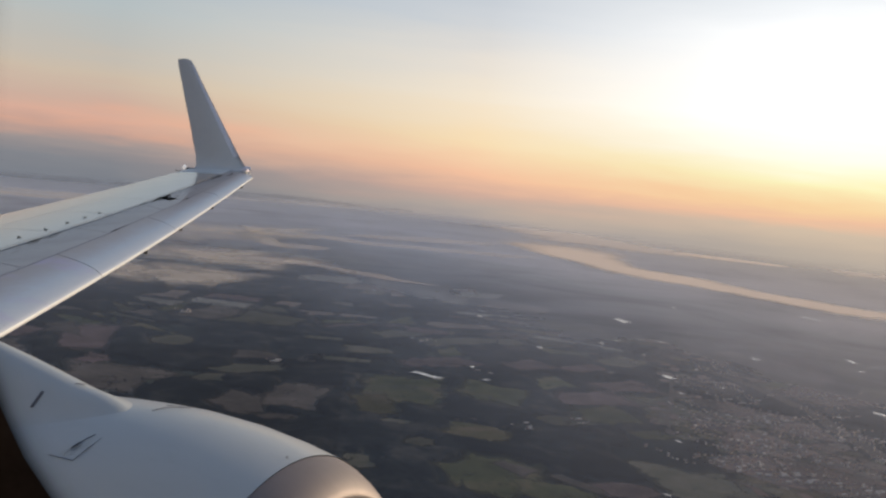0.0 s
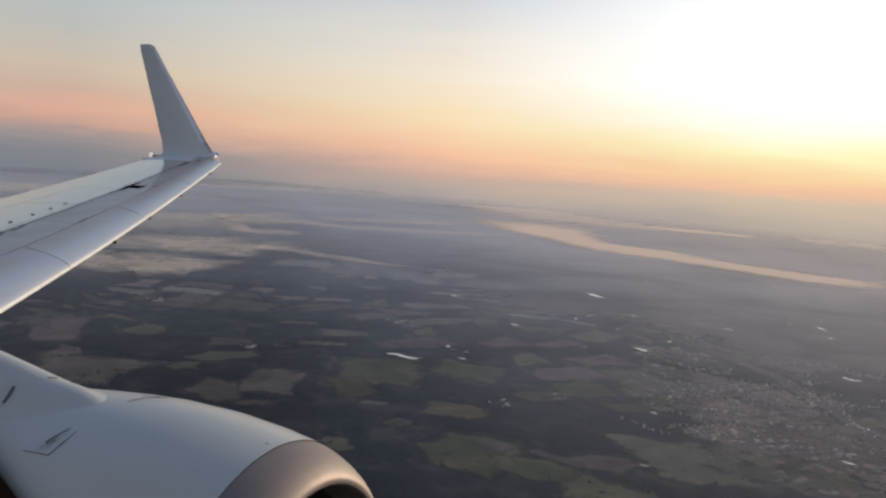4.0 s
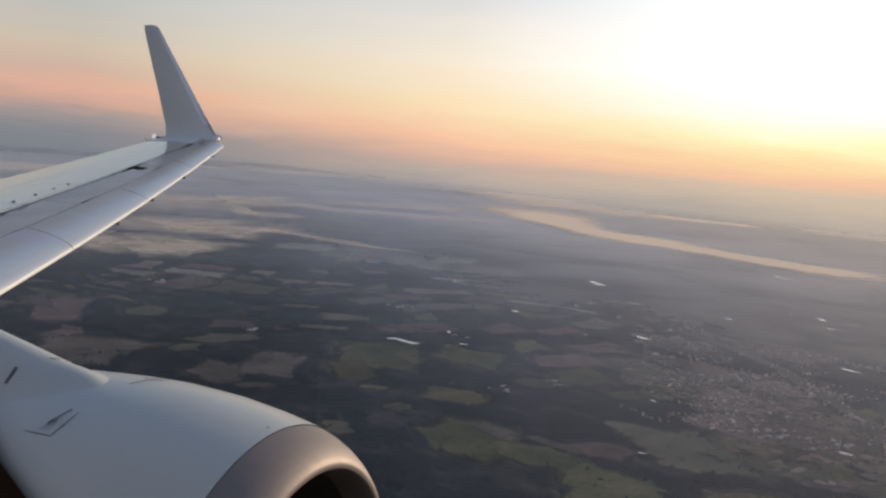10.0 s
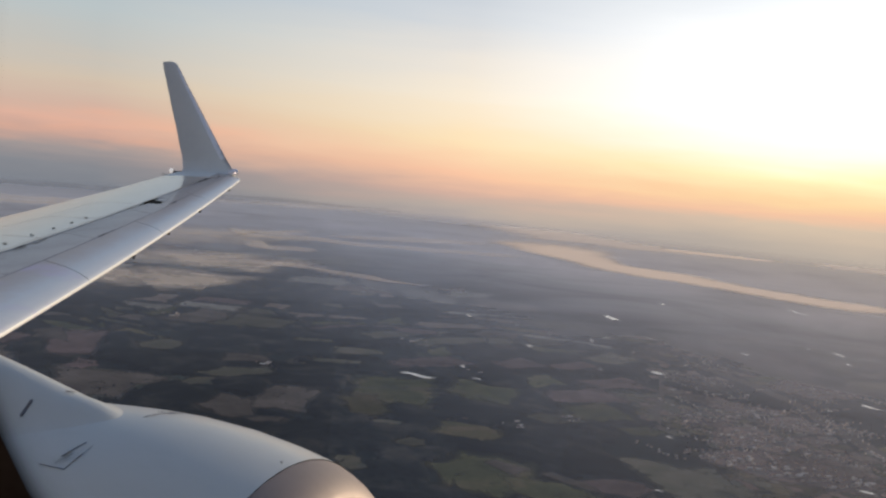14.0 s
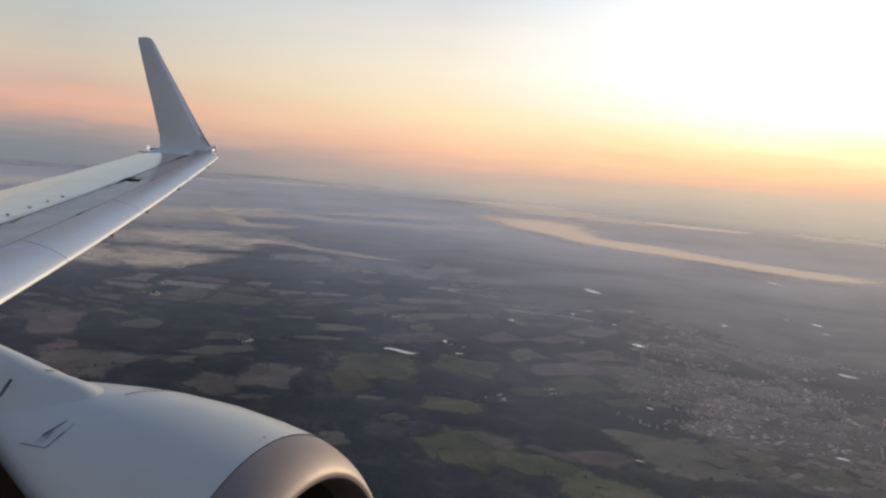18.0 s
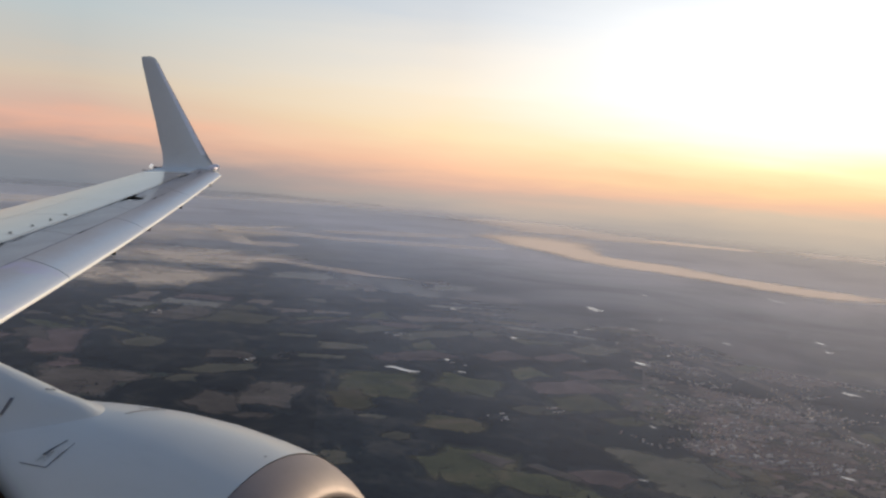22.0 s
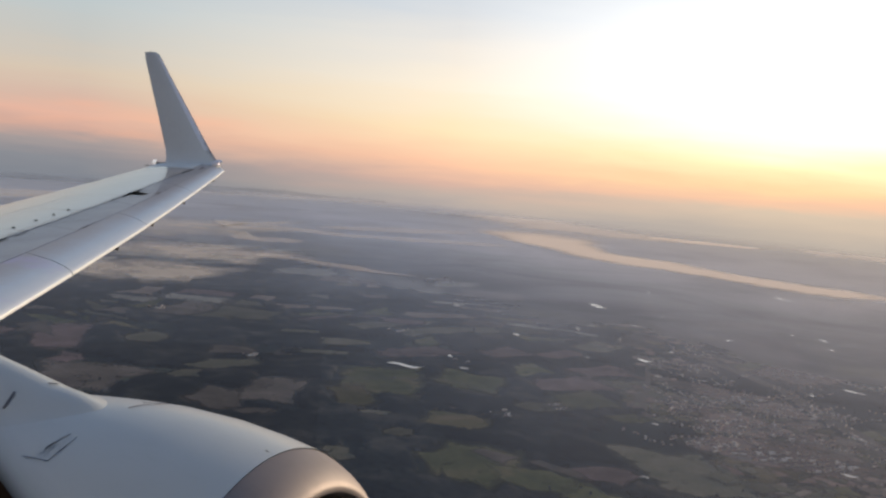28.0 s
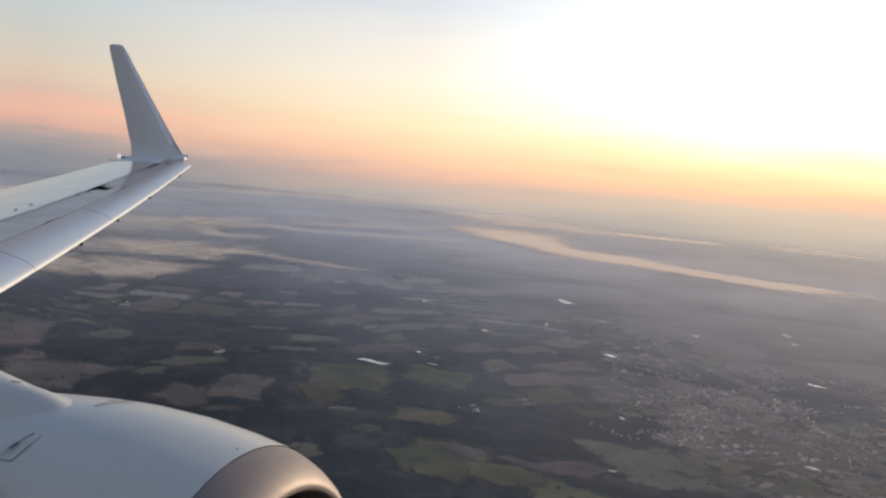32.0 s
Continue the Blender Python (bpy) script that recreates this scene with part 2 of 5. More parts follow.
def soil(name, tones, scale, ragged=True):
    """A field: two or three tones in patches, fine grain, tramlines along its length."""
    m, t = material(name)
    p = t.add("ShaderNodeNewGeometry").outputs["Position"]
    n = t.noise(p, scale, 5.0, 0.6, 0.4)
    col = t.ramp(n, [(0.3 + 0.4 * i / max(1, len(tones) - 1), tuple(c) + (1,)) for i, c in enumerate(tones)])
    rnd = t.add("ShaderNodeObjectInfo").outputs["Random"]
    isl = t.add("ShaderNodeNewGeometry").outputs["Random Per Island"]
    k = t.math("ADD", 0.7, t.math("MULTIPLY", t.math("FRACT", t.math("ADD", rnd, isl)), 0.6))
    fine = t.noise(p, scale * 14, 4.0, 0.7)
    k = t.math("MULTIPLY", k, t.span(fine, 0.25, 0.75, 0.72, 1.28))
    col = t.mix(1.0, col, t.add("ShaderNodeCombineXYZ", inputs={0: k, 1: k, 2: k}).outputs[0], "MULTIPLY")
    s = t.add("ShaderNodeBsdfPrincipled", inputs={"Base Color": col, "Roughness": 1.0, "Specular IOR Level": 0.0})
    if ragged:
        # overgrown margins: the plot breaks up towards its rim
        rim = t.add("ShaderNodeAttribute")
        rim.attribute_name = "rim"
        n2 = t.noise(t.vec("MULTIPLY", p, (1, 1, 0)), 0.075, 7.0, 0.66, 0.9)
        a = t.span(t.math("ADD", rim.outputs["Fac"], t.math("MULTIPLY", t.math("SUBTRACT", n2, 0.5), 3.0)), 0.10, 0.85, 0.0, 1.0, True)
        finish(t, t.add("ShaderNodeMixShader", inputs={0: a, 1: t.add("ShaderNodeBsdfTransparent").outputs[0], 2: s.outputs[0]}).outputs[0])
        return m
    finish(t, s.outputs[0])
    return m


GREEN = soil("winter_crop_green", [(0.046, 0.054, 0.027), (0.080, 0.081, 0.040), (0.130, 0.109, 0.063)], 0.05)
OLIVE = soil("rough_pasture_olive", [(0.063, 0.062, 0.029), (0.096, 0.083, 0.044), (0.136, 0.107, 0.068)], 0.05)
TAN = soil("stubble_tan", [(0.060, 0.050, 0.041), (0.092, 0.077, 0.061), (0.132, 0.112, 0.092)], 0.05)
RUST = soil("ploughed_reddish_earth", [(0.076, 0.055, 0.049), (0.114, 0.082, 0.072), (0.155, 0.114, 0.101)], 0.06)
SAGE = soil("pale_sage_grass", [(0.068, 0.068, 0.044), (0.097, 0.090, 0.061), (0.133, 0.117, 0.084)], 0.05)
# lightened field tones: the pallor of lit, misty land is painted in
LIT_MEADOW = soil("lightened_meadow", [(0.12, 0.118, 0.095), (0.185, 0.172, 0.137), (0.26, 0.232, 0.185)], 0.03)
LIT_STUBBLE = soil("lightened_stubble", [(0.12, 0.095, 0.075), (0.17, 0.135, 0.105), (0.22, 0.18, 0.14)], 0.04)
URBAN = soil("built_up_ground", [(0.059, 0.063, 0.059), (0.205, 0.140, 0.107), (0.116, 0.116, 0.096)], 0.12)
ROADS = soil("road_asphalt", [(0.08, 0.08, 0.08), (0.12, 0.115, 0.11)], 0.3, False)
STRIP = soil("bare_strip", [(0.095, 0.078, 0.060), (0.125, 0.105, 0.082)], 0.1, False)
WOODS = soil("dark_winter_wood", [(0.006, 0.010, 0.013), (0.013, 0.018, 0.020), (0.052, 0.050, 0.043)], 0.05, False)

# open country: woodland ground with washed-out plots
GROUND, t = material("open_country")
p = t.add("ShaderNodeNewGeometry").outputs["Position"]
warp = t.vec("ADD", p, t.vec("MULTIPLY", t.noise(p, 0.012, 3.0, 0.5, 0.0, 1), (26, 26, 0)))
cell = t.add("ShaderNodeTexVoronoi", inputs={"Vector": warp, "Scale": 0.042})
cell.voronoi_dimensions = "2D"
plots = t.ramp(t.add("ShaderNodeSeparateColor", inputs={0: cell.outputs["Color"]}).outputs[0],
               [(0.0, (0.016, 0.022, 0.023, 1)), (0.50, (0.055, 0.062, 0.046, 1)), (0.66, (0.022, 0.028, 0.026, 1)), (0.80, (0.075, 0.062, 0.048, 1)), (0.90, (0.020, 0.026, 0.026, 1))], "CONSTANT")
woods = t.span(t.noise(p, 0.013, 7.0, 0.68, 0.5), 0.47, 0.55, smooth=True)
grain = t.span(t.noise(p, 0.035, 7.0, 0.72), 0.3, 0.7, 0.45, 1.6)
col = t.mix(woods, plots, (0.014, 0.021, 0.022, 1))
col = t.mix(1.0, col, t.add("ShaderNodeCombineXYZ", inputs={0: grain, 1: grain, 2: grain}).outputs[0], "MULTIPLY")
earth = t.add("ShaderNodeBsdfPrincipled", inputs={"Base Color": col, "Roughness": 1.0, "Specular IOR Level": 0.0})
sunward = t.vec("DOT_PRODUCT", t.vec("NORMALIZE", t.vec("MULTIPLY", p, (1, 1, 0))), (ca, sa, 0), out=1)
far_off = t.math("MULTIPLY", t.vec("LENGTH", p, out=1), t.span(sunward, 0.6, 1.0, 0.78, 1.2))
fade = t.span(far_off, 900.0, 3000.0, 0.0, 1.0, True)   # depth haze put into the ground: far land turns see-through, sooner sunward
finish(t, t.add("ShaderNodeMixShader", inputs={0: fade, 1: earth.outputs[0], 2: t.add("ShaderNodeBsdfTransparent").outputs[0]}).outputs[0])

WATER, t = material("still_water")
finish(t, t.add("ShaderNodeBsdfPrincipled", inputs={"Base Color": (0.66, 0.58, 0.49, 1), "Metallic": 0.55, "Roughness": 0.12, "IOR": 1.9}).outputs[0])


def mist(name, scale, density, thin=0.35, soft=0.3, reach=None, tilt=0.5, tear=1.9, tone=(0.76, 0.72, 0.68)):
    """Airborne mist: partly see-through, torn by noise, lit like pale cloud."""
    m, t = material(name)
    p = t.add("ShaderNodeNewGeometry").outputs["Position"]
    n = t.noise(t.vec("MULTIPLY", p, (1, 1, 0)), scale, 6.0, 0.62, 0.6)
    if reach is None:
        body = t.add("ShaderNodeAttribute")
        body.attribute_name = "bank"
        a = t.math("MULTIPLY", t.span(t.math("ADD", body.outputs["Fac"], t.math("MULTIPLY", t.math("SUBTRACT", n, 0.5), tear)), thin, thin + soft, 0, 1, True), density)
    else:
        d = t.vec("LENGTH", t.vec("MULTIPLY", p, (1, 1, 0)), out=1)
        # depth haze painted as opacity that grows with distance
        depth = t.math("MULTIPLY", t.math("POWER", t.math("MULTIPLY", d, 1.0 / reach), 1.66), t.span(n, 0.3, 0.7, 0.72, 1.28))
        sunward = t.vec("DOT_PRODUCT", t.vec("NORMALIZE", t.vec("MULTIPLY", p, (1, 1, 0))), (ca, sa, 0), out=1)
        depth = t.math("MULTIPLY", depth, t.span(sunward, 0.55, 1.0, 0.52, 1.5))   # sun glare painted in: the veil thickens sunward
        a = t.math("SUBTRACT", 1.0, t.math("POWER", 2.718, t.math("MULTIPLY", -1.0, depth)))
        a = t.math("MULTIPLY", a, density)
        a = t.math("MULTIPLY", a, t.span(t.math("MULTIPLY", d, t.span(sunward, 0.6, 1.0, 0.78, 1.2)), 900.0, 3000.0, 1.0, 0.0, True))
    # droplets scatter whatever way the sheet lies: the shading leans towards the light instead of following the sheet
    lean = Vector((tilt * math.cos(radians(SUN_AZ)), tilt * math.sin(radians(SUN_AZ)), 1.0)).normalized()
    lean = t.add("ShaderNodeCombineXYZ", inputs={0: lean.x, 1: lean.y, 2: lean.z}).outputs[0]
    # haze tint painted in: bluish off the sun, warm towards it
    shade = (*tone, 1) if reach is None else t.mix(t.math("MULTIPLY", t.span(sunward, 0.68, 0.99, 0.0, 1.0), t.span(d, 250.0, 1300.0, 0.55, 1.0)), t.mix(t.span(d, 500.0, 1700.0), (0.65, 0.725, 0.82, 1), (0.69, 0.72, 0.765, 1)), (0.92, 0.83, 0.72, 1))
    lit = t.add("ShaderNodeBsdfDiffuse", inputs={0: shade, "Normal": lean})
    clear = t.add("ShaderNodeBsdfTransparent")
    finish(t, t.add("ShaderNodeMixShader", inputs={0: a, 1: clear.outputs[0], 2: lit.outputs[0]}).outputs[0])
    return m


MIST = mist("valley_mist", 0.015, 0.46, 0.10, 1.5, tilt=0.45, tear=2.6, tone=(0.78, 0.73, 0.655))
RIVER_MIST = mist("river_mist", 0.010, 0.80, 0.05, 0.9, tear=0.45, tilt=0.62, tone=(0.78, 0.69, 0.60))
BRANCH_MIST = mist("branch_mist", 0.008, 0.50, 0.05, 1.0, tear=0.7, tilt=0.55, tone=(0.78, 0.70, 0.62))
STREAK_MIST = mist("streak_mist", 0.016, 0.26, 0.2, 0.9, tilt=0.5, tear=1.6, tone=(0.78, 0.72, 0.66))
FAR_MIST = mist("far_mist", 0.004, 0.18, 0.0, 1.3, tilt=0.5)
HAZE = mist("depth_haze_veil", 0.0055, 0.95, reach=1120.0, tilt=0.13, tone=(0.74, 0.735, 0.74))

# ---- mesh helpers ----


def mesh_of(name, verts, faces, mat, smooth=False):
    me = bpy.data.meshes.new(name)
    me.from_pydata([tuple(map(float, v)) for v in verts], [], [tuple(map(int, f)) for f in faces])
    me.materials.append(mat)
    if smooth:
        me.polygons.foreach_set("use_smooth", [True] * len(me.polygons))
    me.update()
    return me


def put(name, me, parent=None, label="", m=None):
    ob = new(name, me)
    if m is not None:
        ob.matrix_basis = m
    if parent is not None:
        ob.parent = parent
    if label:
        ob["label"] = label
    return ob


def part(name, bm, mat, parent, label="", smooth=False):
    me = bpy.data.meshes.new(name)
    bmesh.ops.recalc_face_normals(bm, faces=bm.faces)
    bm.to_mesh(me)
    bm.free()
    me.materials.append(mat)
    if smooth:
        me.polygons.foreach_set("use_smooth", [True] * len(me.polygons))
        me.set_sharp_from_angle(angle=radians(40))
    return put(name, me, parent, label)


def grid_bm(points, thick=0.0, close_u=False):
    """A sheet through rows of points, given thickness along its normals when asked."""
    bm = bmesh.new()
    vs = [[bm.verts.new(q) for q in row] for row in points]
    n = len(points[0])
    for a, b in zip(vs, vs[1:]):
        for i in range(n if close_u else n - 1):
            bm.faces.new((a[i], a[(i + 1) % n], b[(i + 1) % n], b[i]))
    bmesh.ops.recalc_face_normals(bm, faces=bm.faces)
    if thick:
        bmesh.ops.solidify(bm, geom=bm.faces[:], thickness=thick)
    return bm


def box_bm(size, m=None, bevel=0.0):
    bm = bmesh.new()
    bmesh.ops.create_cube(bm, size=1.0, matrix=Matrix.Diagonal((*size, 1)))
    if bevel:
        bmesh.ops.bevel(bm, geom=bm.edges[:], offset=bevel, segments=2, profile=0.5, affect="EDGES")
    if m is not None:
        bm.transform(m)
    return bm


# ---- the aircraft: x forward, y towards the left wing tip, z up; then tilted into the world ----
EYE_IN_CABIN = Vector((-10.709, 1.525, 0.307))
TO_WORLD = Matrix(((0.99966, 0.00088, -0.02614), (0.0, 0.99943, 0.03377), (0.02615, -0.03376, 0.99909)))
airliner = new("airliner")
airliner.empty_display_size = 0.5
airliner.matrix_basis = Matrix.Translation((0, 0, 90)) @ TO_WORLD.to_4x4() @ Matrix.Translation(-EYE_IN_CABIN)
tagged(airliner, "white twin-engine airliner in flight with a blended winglet", "airplane")

TIP_Y, TIP_CHORD = 17.0, 1.669


def wing_le(y):
    return -13.744 - (y - 1.88) * math.tan(radians(27.6)) + 0.045 * (max(0.0, y - 11.0) / 6.0) ** 2


def wing_te(y):
    return wing_le(TIP_Y) - TIP_CHORD + (TIP_Y - max(y, 5.8)) * math.tan(radians(18.3))


def wing_z(y):
    return -1.25 + (y - 1.88) * math.tan(radians(6)) + 0.657 * ((y - 1.88) / 15.28) ** 2


def foil(u):
    """Half thickness over chord of the section at u of the chord."""
    return 0.6 * (0.2969 * u ** 0.64 - 0.126 * u - 0.3516 * u * u + 0.2843 * u ** 3 - 0.1015 * u ** 4)


def skin(y, s, lift=0.0):
    """A point of the wing skin: s from -1 (lower rear edge) over 0 (nose) to 1 (upper rear edge)."""
    u = s * s
    c = wing_le(y) - wing_te(y)
    h = foil(u) + 0.001
    z = wing_z(y) + c * ((1.15 * h if s >= 0 else -0.5 * h) + 0.004 * u + 0.055 * u * max(0.0, (y - 7) / 10)) + (lift if s >= 0 else -lift)
    return (wing_le(y) - c * u + (lift if abs(s) < 0.12 else 0), y, z)


def strip(y0, y1, s0, s1, ny=12, ns=10, lift=0.0025, thick=0.003):
    rows_ = [[skin(y0 + (y1 - y0) * i / ny, s0 + (s1 - s0) * j / ns, lift) for j in range(ns + 1)] for i in range(ny + 1)]
    return grid_bm(rows_, -thick)


wing = new("wing")
wing.parent = airliner
wing["label"] = "swept left wing with polished leading edge"
S = [-1 + i / 24 for i in range(49)]
core = grid_bm([[skin(1.6 + (TIP_Y - 1.6) * i / 60, s) for s in S] for i in range(61)])
part("wing_box", core, CORE, wing, smooth=True)
# slats along the leading edge, with joints between them
cuts = [5.95, 8.01, 10.81, 13.87, 16.95]


def slat_part(name, y0, y1, mat):
    ob = part(name, strip(y0, y1, -0.20, 0.422, 16, 26, 0.006, 0.008), mat, wing, smooth=True)
    me = ob.data
    us = []
    for v in me.vertices:
        u = max(0.0, (wing_le(v.co.y) - v.co.x) / (wing_le(v.co.y) - wing_te(v.co.y)))
        us.append(math.sqrt(u))
    me.attributes.new("chord", "FLOAT", "POINT").data.foreach_set("value", us)


for a, b in zip(cuts, cuts[1:]):
    slat_part("slat", a + 0.008, b - 0.008, SLAT if a > 6 else SLAT_TINTED)
slat_part("leading_edge_glove", 1.7, 4.4, SLAT)
# middle skin panels
cuts = [1.7, 3.6, 5.4, 7.3, 9.4, 11.6, 14.0, 16.98]
for a, b in zip(cuts, cuts[1:]):
    part("skin_panel", strip(a + 0.005, b - 0.005, 0.428, 0.592, 10, 10), GREY, wing, smooth=True)
    part("lower_panel", strip(a + 0.003, b - 0.003, -0.99, -0.25, 8, 8), GREY, wing, smooth=True)
# spoilers and flaps inboard, aileron outboard
cuts = [1.7, 3.7, 5.8, 7.4, 9.0, 10.6, 12.2]
for a, b in zip(cuts, cuts[1:]):
    part("spoiler", strip(a + 0.006, b - 0.006, 0.604, 0.84, 8, 10), PALE, wing, smooth=True)
for a, b in ((1.7, 5.8), (5.8, 12.2)):
    part("flap", strip(a + 0.006, b - 0.006, 0.842, 0.997, 10, 6), PALE, wing, smooth=True)
part("aileron", strip(12.206, 16.2, 0.604, 0.997, 12, 12), PALE, wing, smooth=True)
part("tip_panel", strip(16.21, 16.98, 0.598, 0.997, 4, 8), WINGLET, wing, smooth=True)

# winglet: sections that rise along a bent line, with a round nose
def blunt(u):
    return 1.05 * (0.2969 * math.sqrt(u) - 0.126 * u - 0.3516 * u * u + 0.2843 * u ** 3 - 0.1015 * u ** 4)


path = [(17.0, 0.982, -21.604, 1.669), (17.13, 1.005, -21.72, 1.58), (17.24, 1.075, -21.86, 1.49), (17.32, 1.20, -22.03, 1.37), (17.37, 1.42, -22.25, 1.22), (17.42, 1.75, -22.53, 1.095),
        (17.48, 2.15, -22.86, 0.94), (17.55, 2.65, -23.27, 0.765), (17.62, 3.15, -23.68, 0.58), (17.675, 3.52, -23.97, 0.46), (17.687, 3.60, -24.035, 0.42), (17.693, 3.645, -24.095, 0.37), (17.697, 3.672, -24.175, 0.30)]
rows_ = []
for i, (y, z, x, c) in enumerate(path):
    y0, z0 = path[max(i - 1, 0)][:2]
    y1, z1 = path[min(i + 1, len(path) - 1)][:2]
    ln = math.hypot(y1 - y0, z1 - z0)
    ny, nz = -(z1 - z0) / ln, (y1 - y0) / ln
    ring = []
    for k in range(28):
        s = -1 + 2 * k / 28
        h = c * (foil(s * s) + min(1.0, max(0, i - 2) / 4) * (blunt(s * s) - foil(s * s))) * (0.95 if s > 0 else -0.95)
        if i < 3:      # the foot carries on the wing's own section
            h += (1 - i / 3) * ((skin(TIP_Y, s)[2] - wing_z(TIP_Y)) * c / TIP_CHORD - h)
        ring.append((x - c * s * s, y + ny * h, z + nz * h))
    rows_.append(ring)
bm = grid_bm(rows_, close_u=True)
bmesh.ops.holes_fill(bm, edges=bm.edges[:], sides=40)
winglet = part("winglet", bm, WINGLET, wing, "grey upturned blended winglet", smooth=True)


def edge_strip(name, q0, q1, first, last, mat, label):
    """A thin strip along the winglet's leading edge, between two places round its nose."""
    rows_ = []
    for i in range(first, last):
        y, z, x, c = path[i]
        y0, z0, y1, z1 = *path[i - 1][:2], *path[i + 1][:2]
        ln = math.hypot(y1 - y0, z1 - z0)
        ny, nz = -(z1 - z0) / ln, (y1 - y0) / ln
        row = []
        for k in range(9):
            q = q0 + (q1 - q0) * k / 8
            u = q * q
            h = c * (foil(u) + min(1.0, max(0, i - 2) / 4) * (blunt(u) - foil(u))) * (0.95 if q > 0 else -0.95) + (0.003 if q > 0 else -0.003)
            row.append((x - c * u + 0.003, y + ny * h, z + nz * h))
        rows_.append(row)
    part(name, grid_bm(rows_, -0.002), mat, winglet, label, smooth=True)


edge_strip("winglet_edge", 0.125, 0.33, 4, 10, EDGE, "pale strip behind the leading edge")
edge_strip("winglet_nose", -0.14, 0.12, 2, 10, NOSE, "dull dark leading edge")


def scuff(q0, q1, first, last, heavy):
    """Grime worked into the winglet's foot behind its nose."""
    vs, ws = [], []
    for k in range(13):
        f = first + (last - first) * k / 12
        i = min(int(f), len(path) - 2)
        y, z, x, c = (a + (b - a) * (f - i) for a, b in zip(path[i], path[i + 1]))
        dy, dz = path[i + 1][0] - path[i][0], path[i + 1][1] - path[i][1]
        ln = math.hypot(dy, dz)
        for j in range(9):
            q = q0 + (q1 - q0) * j / 8
            h = c * (foil(q * q) + min(1.0, max(0.0, f - 2) / 4) * (blunt(q * q) - foil(q * q))) * (0.95 if q > 0 else -0.95) + 0.009
            vs.append((x - c * q * q + 0.004, y - dz / ln * h, z + dy / ln * h))
            ws.append(heavy * math.sin(math.pi * k / 12) * (1 - (j / 8) ** 2))
    me = mesh_of("grime_mark", vs, [(k * 9 + j, k * 9 + j + 1, k * 9 + j + 10, k * 9 + j + 9) for k in range(12) for j in range(8)], SOOT)
    me.attributes.new("rim", "FLOAT", "POINT").data.foreach_set("value", ws)
    put("grime_mark", me, winglet)


scuff(0.04, 0.36, 2.4, 5.4, 0.62)
# lamp fairing at the winglet's foot and lamp bracket at the rear
bm = bmesh.new()
bmesh.ops.create_uvsphere(bm, u_segments=18, v_segments=10, radius=1.0, matrix=pose(-21.90, 17.12, 1.14, 0, -10, -16) @ Matrix.Diagonal((0.19, 0.07, 0.075, 1)))
part("lamp_fairing", bm, LENS, wing, "clear lamp fairing", smooth=True)
part("navigation_light", box_bm((0.07, 0.05, 0.05), pose(-21.79, 17.06, 1.135, 0, -10, -16), 0.02), WING_LAMP, wing, "lit wing-tip lamp")
part("tail_light", box_bm((0.085, 0.05, 0.10), pose(-23.41, 16.95, 1.10, 0, 20, 0), 0.02), TAIL_LAMP, wing, "small white tail lamp")
part("lamp_bracket", box_bm((0.34, 0.06, 0.04), pose(-23.30, 16.98, 1.08, 0, 0, 0), 0.012), CORE, wing)
# discharge wicks, drain masts, inspection caps and grime
for y in (16.4,):
    x, yy, z = skin(y, 0.995)
    part("static_wick", box_bm((0.16, 0.012, 0.012), pose(x - 0.07, yy, z + 0.01, 0, 6, -8)), BLACK, wing)
for y in (9.6, 11.22, 13.24, 15.87):
    x, yy, z = skin(y, -0.10)
    part("drain_mast", box_bm((0.07, 0.035, 0.05), pose(x - 0.02, yy, z - 0.035, 0, 0, -27), 0.008), BLACK, wing)
for y in (8.5, 9.1, 9.65, 10.15, 10.6):
    x, yy, z = skin(y, 0.665, 0.006)
    bm = bmesh.new()
    bmesh.ops.create_cone(bm, cap_ends=True, segments=14, radius1=0.024, radius2=0.02, depth=0.008, matrix=pose(x, yy, z + 0.003))
    part("inspection_cap", bm, CAP, wing)


rng0 = random.Random(3)


def on_skin(px, py, lift=0.0042):
    u = min(max((wing_le(py) - px) / (wing_le(py) - wing_te(py)), 0.01), 0.98)
    return (px, py, skin(py, math.sqrt(u), lift)[2])


def smudge(y, s, length, wide, turn=0.0, heavy=1.0):
    """A torn patch of grime lying on the skin, fading towards its rim."""
    rng = random.Random(int(y * 100))
    x, yy, _ = skin(y, s)
    n, vs = 18, [on_skin(x, yy)]
    for i in range(n):
        a = 2 * math.pi * i / n
        r = 0.7 + 0.3 * rng.random()
        dx, dy = wide * r * math.sin(a), length * r * math.cos(a)
        vs.append(on_skin(x + dx - dy * math.tan(radians(22 + turn)), yy + dy))
    me = mesh_of("grime_mark", vs, [(0, 1 + i, 1 + (i + 1) % n) for i in range(n)], SOOT)
    me.attributes.new("rim", "FLOAT", "POINT").data.foreach_set("value", [heavy] + [0.0] * n)
    put("grime_mark", me, wing)


for y, s, a, b in ((8.6, 0.590, 0.32, 0.05), (12.3, 0.590, 0.55, 0.06), (15.8, 0.57, 0.4, 0.05), (6.7, 0.590, 0.25, 0.035), (9.6, 0.43, 0.4, 0.025), (13.1, 0.43, 0.45, 0.03), (16.2, 0.42, 0.3, 0.03), (16.3, 0.50, 0.22, 0.06)):
    for k in range(5):
        smudge(y + rng0.uniform(-1, 1) * a, s + rng0.uniform(-0.012, 0.012), a * rng0.uniform(0.4, 1.0), b * rng0.uniform(0.5, 1.3), rng0.uniform(-6, 6))
smudge(12.9, 0.54, 0.75, 0.24, -2, 0.27)
smudge(12.7, 0.55, 0.70, 0.22, 2, 0.24)
